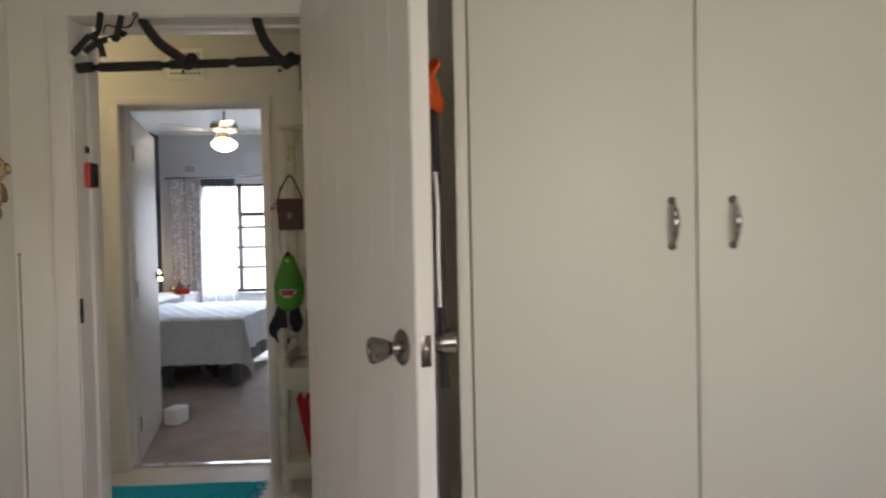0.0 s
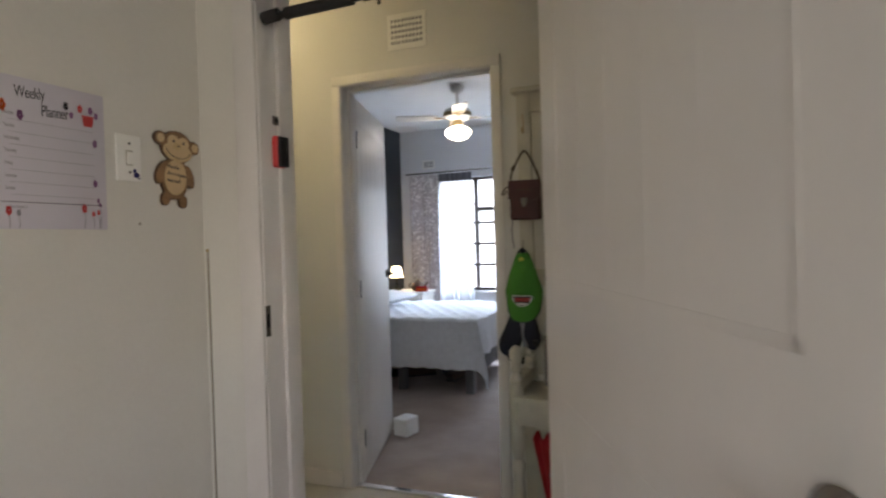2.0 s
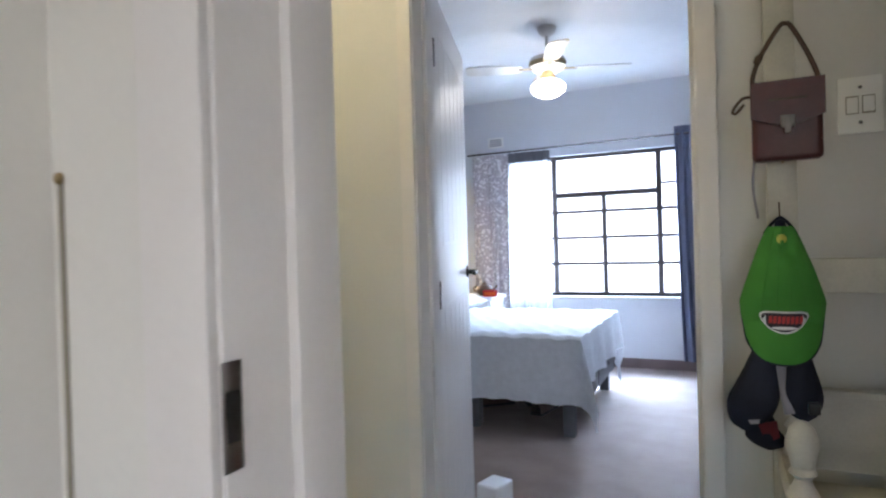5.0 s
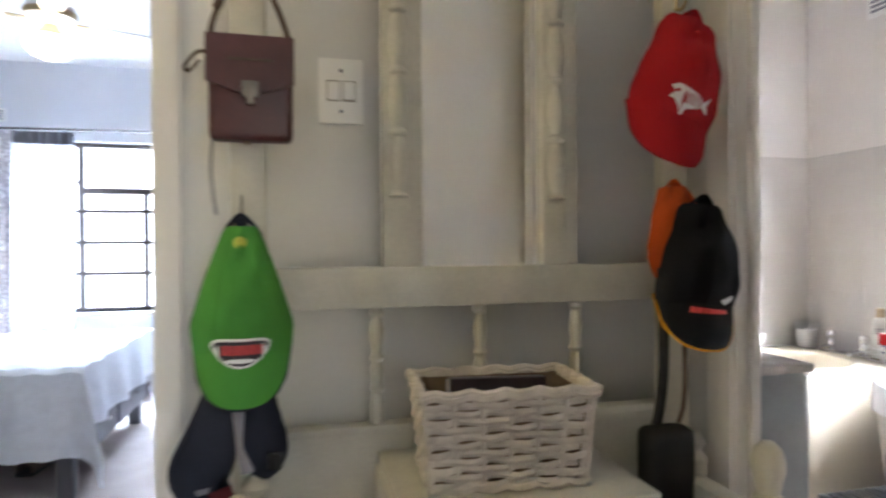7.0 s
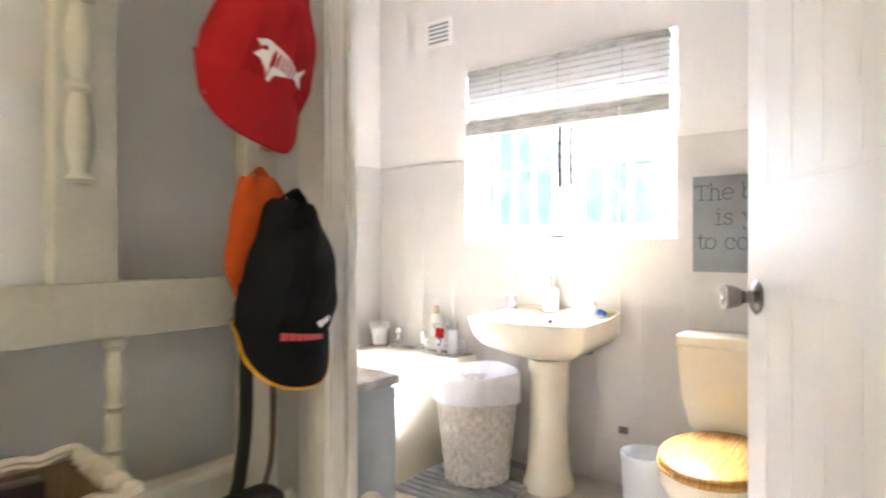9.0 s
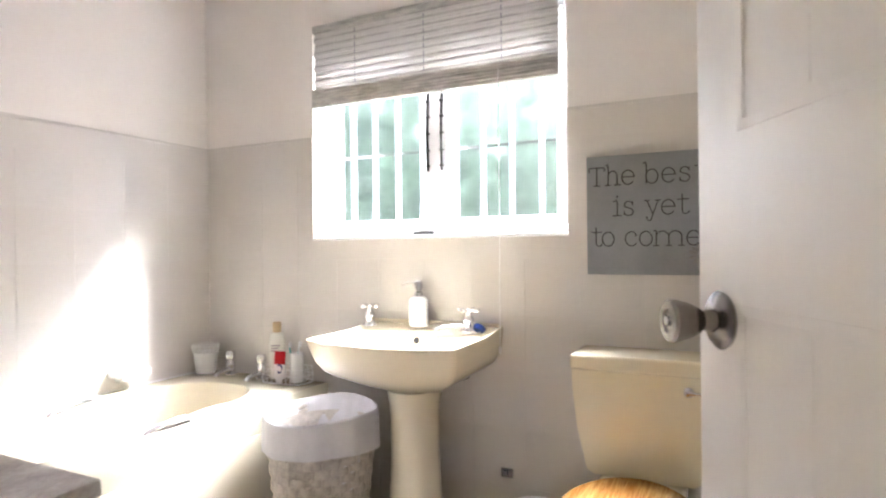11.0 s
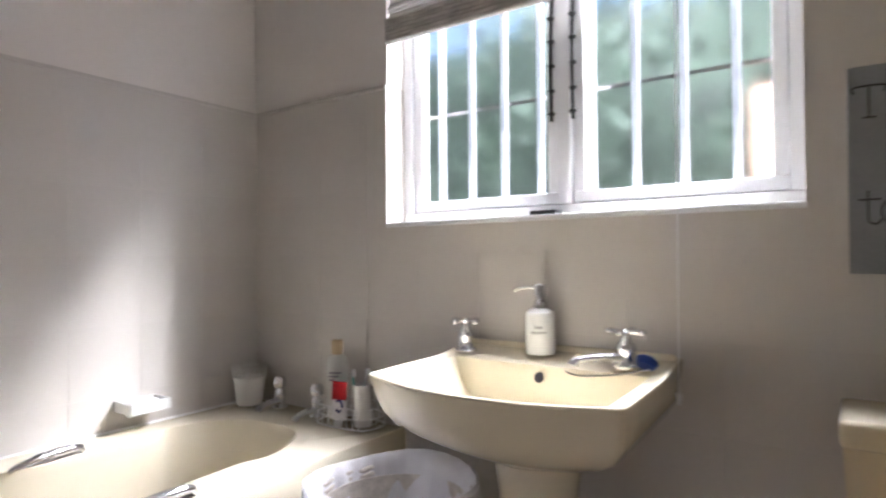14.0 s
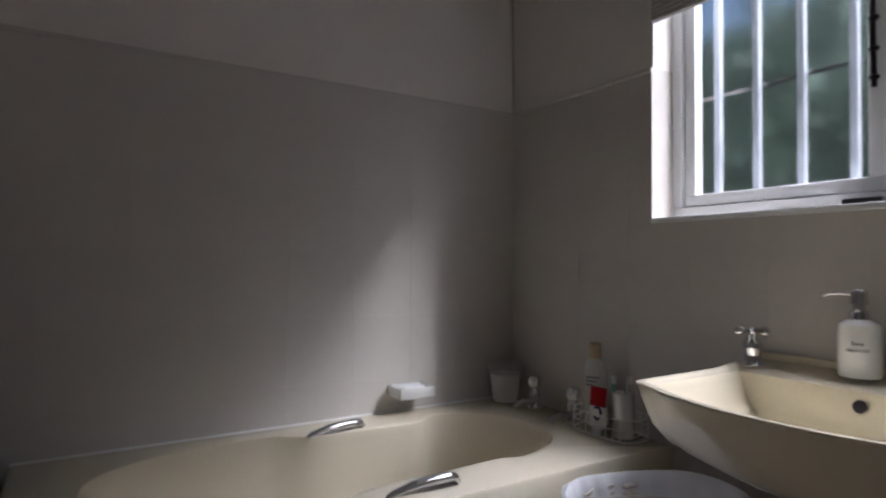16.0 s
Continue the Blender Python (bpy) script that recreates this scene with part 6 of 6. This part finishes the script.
def bath():
    s = thing("bath", "ivory acrylic bath with moulded arm rests along the tiled wall", "bath")
    x0, x1, y0, y1, zr = .58, WX, 4.00, WY, .600
    mx, my = (x0 + x1) / 2, (y0 + y1) / 2
    N = 144

    def inner(g, z, k):
        a = 2 * math.pi * k / N
        n = 3.0
        e = lambda t: math.copysign(abs(t) ** (2 / n), t)
        X, Y = e(math.cos(a)), e(math.sin(a))
        hx, hy = (x1 - x0) / 2 - .16, (y1 - y0) / 2 - .085
        px = mx - .03 + X * hx * g
        # waist: moulded arm rests narrow the middle
        rest = .5 * (math.tanh((px - 1.20) / .045) - math.tanh((px - 1.60) / .030))
        deep = max(.35, min(1, (z - zr + .30) / .28))
        waist = 1 - (.30 if Y > 0 else .14) * rest * deep
        return Vector((px, my + Y * hy * waist * g + .015, z))

    def outer(k, z):
        a = 2 * math.pi * k / N
        c, sn = math.cos(a), math.sin(a)
        m = max(abs(c), abs(sn))
        return Vector((mx + c / m * (x1 - x0) / 2, my + sn / m * (y1 - y0) / 2, z))
    bm = bmesh.new()
    rings = [[bm.verts.new(outer(k, z)) for k in range(N)] for z in (FB, .53, zr - .006)]
    rings.append([bm.verts.new(outer(k, zr).lerp(Vector((mx, my, zr)), .012)) for k in range(N)])
    for g, z in ((1.06, zr + .004), (1.0, zr), (.975, zr - .02), (.93, zr - .15), (.88, zr - .30), (.80, zr - .38), (.5, zr - .40)):
        rings.append([bm.verts.new(inner(g, z, k)) for k in range(N)])
    for a, b in zip(rings, rings[1:]):
        for k in range(N):
            bm.faces.new((a[k], a[(k + 1) % N], b[(k + 1) % N], b[k]))
    bm.faces.new(rings[-1])
    part("tub", bm, M_BATH, s)
    part("side_panel", box((x0, y0 - .006, FB), (x1, y0 - .0, .50), .004), M_BATH, s, "ivory side panel")
    for y, turn in ((y1 - .122, 6), (y0 + .062, 0)):
        m = pose(1.32, y, zr, 0, 0, turn)
        g = part("grip", tube([(-.088, .0, .000), (-.075, 0, .006), (-.02, 0, .017), (.045, 0, .019), (.072, 0, .015), (.082, 0, .002)], [.006, .008, .010, .010, .009, .007], 10, flat=.55, m=m), M_CHROME, s, "chrome grip handle")
        # flat dark plate gives the shade of a hollow under the grip
        part("grip_shade_plate", slab([(-.074, -.006), (.0, -.016), (.070, -.017), (.074, .004), (-.05, .008)], .0016, m=m @ pose(0, 0, .0045, -90)), M_PEWTER, g, "dark plate standing in for the shaded recess under the grip")
    part("overflow", lathe([(0, 0), (.028, 0), (.030, .003), (.022, .007), (.008, .006), (0, .009)], 24, m=pose(1.815, 4.35, .49, 0, -80)), M_CHROME, s, "round chrome overflow")
    for k in range(6):
        a = k * math.pi / 3
        part("overflow_slot", lathe([(0, 0), (.004, 0), (.004, .001), (0, .001)], 8, m=pose(1.8075, 4.35 + .014 * math.cos(a), .49 + .014 * math.sin(a), 0, -80)), M_INK, s)
    part("plug_chain", tube([(1.806, 4.365, .49), (1.80, 4.385, .44), (1.80, 4.39, .35), (1.79, 4.38, .25)], .0022, 5), M_CHROME, s)
    part("sealant", tube([(x0, y1 - .004, zr + .001), (x1, y1 - .004, zr + .001)], .005, 6), M_WHITEC, s, "white sealant line")


bath()
tap("chrome fluted bath tap", pose(1.965, 4.475, .602, 0, 0, 8), cross=False, size=.95)
tap("chrome fluted bath tap beside the wire caddy", pose(1.950, 4.285, .602, 0, 0, 4), cross=False, size=.95)

c = thing("plastic_cup", "white cup with a pierced lace rim, on the bath corner", "cup", m=pose(1.940, 4.600, .604) @ Matrix.Scale(1.08, 4))
part("cup_body", lathe([(0, 0), (.036, 0), (.038, .003), (.048, .085), (.046, .085), (.036, .006), (0, .006)], 32), M_WHITEP, c)
bm = bmesh.new()
for k in range(16):
    a = 2 * math.pi * k / 16
    for z, r in ((.092, .009), (.104, .007), (.112, .0055)):
        b2 = a + (math.pi / 16 if z == .104 else 0)
        R = .0485 + (z - .085) * .12
        n = 10
        ring = [(R * math.cos(b2) - r * math.sin(b2) * math.cos(q), R * math.sin(b2) + r * math.cos(b2) * math.cos(q), z + r * math.sin(q)) for q in (2 * math.pi * i / n for i in range(n))]
        tube(ring[::2], .0014, 4, bm, closed=True)
part("lace_rim", bm, M_WHITEC, c, "pierced scalloped rim")

cd = thing("wire_caddy", "white wire caddy on the bath edge holding bottles and toothbrushes", "caddy", m=pose(1.950, 4.145, .602, 0, 0, 2))
for z in (.006, .035, .062):
    part("wire_ring", tube([(-.05, -.085, z), (.05, -.085, z), (.05, .085, z), (-.05, .085, z)], .0018, 5, closed=True), M_WHITEP, cd)
for k in range(8):
    y = -.08 + .16 * k / 7
    part("wire", tube([(-.052, y, .062), (-.052, y, .004), (.052, y, .004), (.052, y, .062)], .0015, 5), M_WHITEP, cd)
b = thing("shampoo_bottle", "milky white bottle with a beige cap, in the wire caddy", "bottle", m=pose(1.962, 4.212, .610, 0, 0, -60) @ Matrix.Diagonal((1.0, 1.0, 1.17, 1)))
part("bottle", lathe([(0, 0), (.030, 0), (.034, .006), (.034, .13), (.028, .155), (.014, .165), (0, .165)], 24, squash=(1, .62)), M_FROSTB, b)
part("bottle_cap", lathe([(.016, .162), (.018, .165), (.018, .196), (.012, .20), (0, .20)], 18), M_BEIGEP, b, "beige cap")
for k in range(3):
    part("label_bar", box((-.020, -.0225, .115 - .009 * k), (.018 - .008 * (k == 1), -.0212, .119 - .009 * k), .0003), M_INKG, b)
tb = thing("toothpaste_tube", "red and white toothpaste tube standing in the wire caddy", "tube", m=pose(1.915, 4.160, .606, 0, 4, -66))
part("tube_body", box((-.022, -.009, .015), (.022, .009, .13), .006, seg=3), M_WHITEP, tb)
part("red_panel", box((-.0225, -.0098, .075), (.0225, -.0088, .128), .0005), M_REDCAP, tb, "red panel")
part("blue_swirl", tube([(-.008, -.0105, .07), (.004, -.0105, .072), (.010, -.0105, .055), (.002, -.0105, .040), (-.008, -.0105, .048)], .0035, 6), M_BLUEP, tb, "blue swirl")
part("tube_cap", lathe([(0, 0), (.012, 0), (.012, .016), (0, .016)], 14), M_WHITEP, tb)
th = thing("toothbrush_holder", "tall white cylindrical toothbrush holder with brushes", "toothbrush holder", m=pose(1.950, 4.098, .606))
part("holder", lathe([(0, 0), (.026, 0), (.028, .004), (.028, .118), (.025, .118), (.025, .008), (0, .008)], 24), M_WHITEC, th)
for k, (dx, dy, mt) in enumerate(((-.01, .008, M_AQUA), (.006, -.004, M_WHITEP), (.0, .012, M_AQUA))):
    t2 = thing("toothbrush", "toothbrush leaning in the white holder", "toothbrush", m=pose(1.950 + dx, 4.098 + dy, .622, 6 * (k - 1), 5 * k - 4, 0))
    part("stick", tube([(0, 0, 0), (0, 0, .10), (0, 0, .135)], [.004, .0035, .003], 6), mt, t2)
    part("bristles", box((-.005, -.009, .125), (.005, -.002, .147), .001), M_WHITEP, t2)

sd = thing("soap_dish", "white ceramic soap dish on the wall above the bath", "soap dish", m=pose(1.590, WY, .656))
part("tray_base", box((-.060, -.092, 0), (.060, -.002, .006), .002), M_WHITEC, sd)
for p, q in (((-.060, -.092, .004), (-.053, -.002, .030)), ((.053, -.092, .004), (.060, -.002, .030)), ((-.060, -.092, .004), (.060, -.085, .030)), ((-.060, -.010, .004), (.060, -.002, .030))):
    part("tray_wall", box(p, q, .002), M_WHITEC, sd, "thin upright wall of the tray")
part("bracket", box((-.03, -.03, -.022), (.03, 0, .002), .005, seg=3), M_WHITEC, sd)
sb = thing("soap_bar", "white bar of soap lying in the dish", "soap", m=pose(1.588, WY - .048, .664, 0, 0, 4))
part("bar", box((-.040, -.024, 0), (.040, .024, .022), .010, seg=4), M_WHITEP, sb)

wicker("laundry_hamper", "tall round white wicker hamper with a cotton liner", .285, .265, .435, 1.33, 14, 9, M_WICKER, M_WICKER, pose(1.690, 3.772, FB + .022), "hamper", round_=True)
ln = thing("hamper_liner", "white cotton liner folded over the wicker hamper", "liner", m=pose(1.690, 3.772, FB + .022))


def liner(u, v):
    a = 2 * math.pi * u
    if v < .38:
        q = v / .38
        r, z = .200 - .002 * q, .352 + .112 * q + .010 * math.sin(2 * a + 1) * (1 - q)
    elif v < .46:
        q = (v - .38) / .08
        r, z = .198 - .010 * q, .464 + .006 * math.sin(math.pi * q)
    else:
        q = (v - .46) / .54
        r, z = .188 - .048 * q - .022 * q * (1 + math.sin(2 * a + 2)) - .012 * math.sin(5 * a + 3 * q) * q, .464 - .33 * q
    fold = (.003 if v < .4 else -.006 * min(1, (v - .4) * 4)) * (1 + math.sin(9 * a + 2 * v)) + .0012 * math.sin(23 * a + 2)
    return Vector(((r + fold) * math.cos(a), (r + fold) * math.sin(a) * .94, z + .006 * math.sin(3 * a + 1)))


part("cloth", sheet(liner, 96, 26, .003), M_LINER, ln)
part("inner_fold", sheet(lambda u, v: Vector((-.10 + .20 * u + .02 * math.sin(3 * v), .135 - .14 * v * (1 - .5 * u) + .012 * math.sin(6 * u), .425 - .10 * u - .12 * v + .014 * math.sin(7 * u + 5 * v))), 24, 14, .003), M_LINER, ln, "loose fold of cloth drooping inside")
part("cloth_bottom", lathe([(0, .125), (.08, .125), (.130, .135)], 30), M_LINER, ln)

dk = thing("duckboard", "grey slatted mat lying on the bathroom floor under the hamper", "bath mat", m=pose(1.66, 3.78, FB, 0, 0, 0))
for k in range(13):
    x = -.27 + .54 * k / 12
    part("slat", box((x - .016, -.25, .006), (x + .016, .25, .021), .005), M_DUCK, dk)
for y in (-.18, 0, .18):
    part("batten", box((-.28, y - .01, 0), (.28, y + .01, .006)), M_DUCK, dk)


def cabinet():
    c = thing("bathroom_cabinet", "low grey-green painted cabinet with a mottled top, just inside the bathroom", "cabinet")
    x0, x1, y0, y1, z = CX1, .545, 3.225, 4.55, .855
    part("body", box((x0, y0 + .006, FB), (x1 - .018, y1, z - .022), .002), M_CAB, c)
    for k in range(3):
        a = y0 + .01 + (y1 - y0 - .02) * k / 3
        b2 = a + (y1 - y0 - .02) / 3 - .004
        d = part("door", box((x1 - .018, a, FB + .06), (x1, b2, z - .03), .003), M_CAB, c)
        part("handle", tube([(x1, a + .04, .55), (x1 + .02, a + .04, .56), (x1 + .02, a + .04, .64), (x1, a + .04, .65)], .005, 8), M_PEWTER, d)
    part("top", box((x0, y0, z - .022), (x1 + .006, y1, z), .004), M_CABTOP, c, "mottled stone-look top")


cabinet()
j = thing("glass_jar", "small clear glass jar with a lid on the cabinet", "jar", m=pose(.49, 4.42, .855))
part("jar_body", lathe([(0, 0), (.026, 0), (.028, .005), (.024, .06), (.028, .09), (.020, .10), (0, .10)], 20), M_GLASSJ, j)
part("lid", lathe([(0, .10), (.024, .10), (.028, .106), (.022, .116), (0, .12)], 20), M_CHROME, j)
vent("air_vent", "square louvred air vent high on the bathroom wall", -.085, .085, -.075, .075, 0, 5, 1, pose(WX - .002, 4.237, 2.297, 0, 0, -90), slots=True)


# outside the bathroom: garden wall and hedge
structure("garden_wall", box((3.3, -1, -.35), (3.45, 3.25, 1.75), .02), M_HOUSEW, "terracotta plastered garden wall")
hd = thing("hedge", "dense dark green hedge outside the bathroom window", "hedge")
random.seed(9)
bm = bmesh.new()
for k in range(7000):
    y = random.uniform(.0, 8.0)
    z = random.uniform(-.3, 2.75 + .25 * math.sin(y * 2))
    x = 3.95 + random.uniform(-.25, .35) + .15 * math.sin(y * 3 + z * 2)
    s = random.uniform(.04, .09)
    m = pose(x, y, z, random.uniform(0, 360), random.uniform(0, 360), random.uniform(0, 360))
    vs = [bm.verts.new(m @ Vector(p)) for p in ((-s, 0, 0), (0, -s * .5, .01), (s, 0, 0), (0, s * .5, .01))]
    bm.faces.new(vs)
tagged(part("leaves", bm, M_HEDGE, hd), kind="stuff")
part("stems", box((4.2, 0, -.36), (4.5, 8.0, 2.6), .1), M_HEDGE, hd, "dark hedge core")


# ---- pieces: wall tiles of the window wall and bath wall ----
TS = .198
bm0 = box((-TS / 2 + .0002, -.0014, -TS / 2 + .0002), (TS / 2 - .0002, 0, TS / 2 - .0002), .0003, seg=1)
tile_mesh = bpy.data.meshes.new("tile")
bmesh.ops.recalc_face_normals(bm0, faces=bm0.faces)
bm0.to_mesh(tile_mesh)
tile_mesh.materials.append(M_TILE)
root = tagged(new("wall_tiling"), "grey-beige painted square tiles with faint joints", kind="structure")
Z0 = 1.100 - 5 * TS
for k in range(8):
    z = Z0 + TS * (k + .5)
    if z - TS / 2 < FB - .001 or z + TS / 2 > BAND:
        continue
    for i in range(16):
        y = 3.355 - 8 * TS + TS * (i + .5)
        if y - TS / 2 < 2.0 or y + TS / 2 > WY or (y + TS / 2 > WCY0 and y - TS / 2 < WCY1 and z + TS / 2 > WCZ0 - .02):
            continue
        o = new("tile", tile_mesh)
        o.parent, o.matrix_basis = root, pose(WX, y, z, 0, 0, -90)
    for i in range(9):
        x = WX - .02 - TS * (i + .5)
        o = new("tile", tile_mesh)
        o.parent, o.matrix_basis = root, pose(x, WY, z)
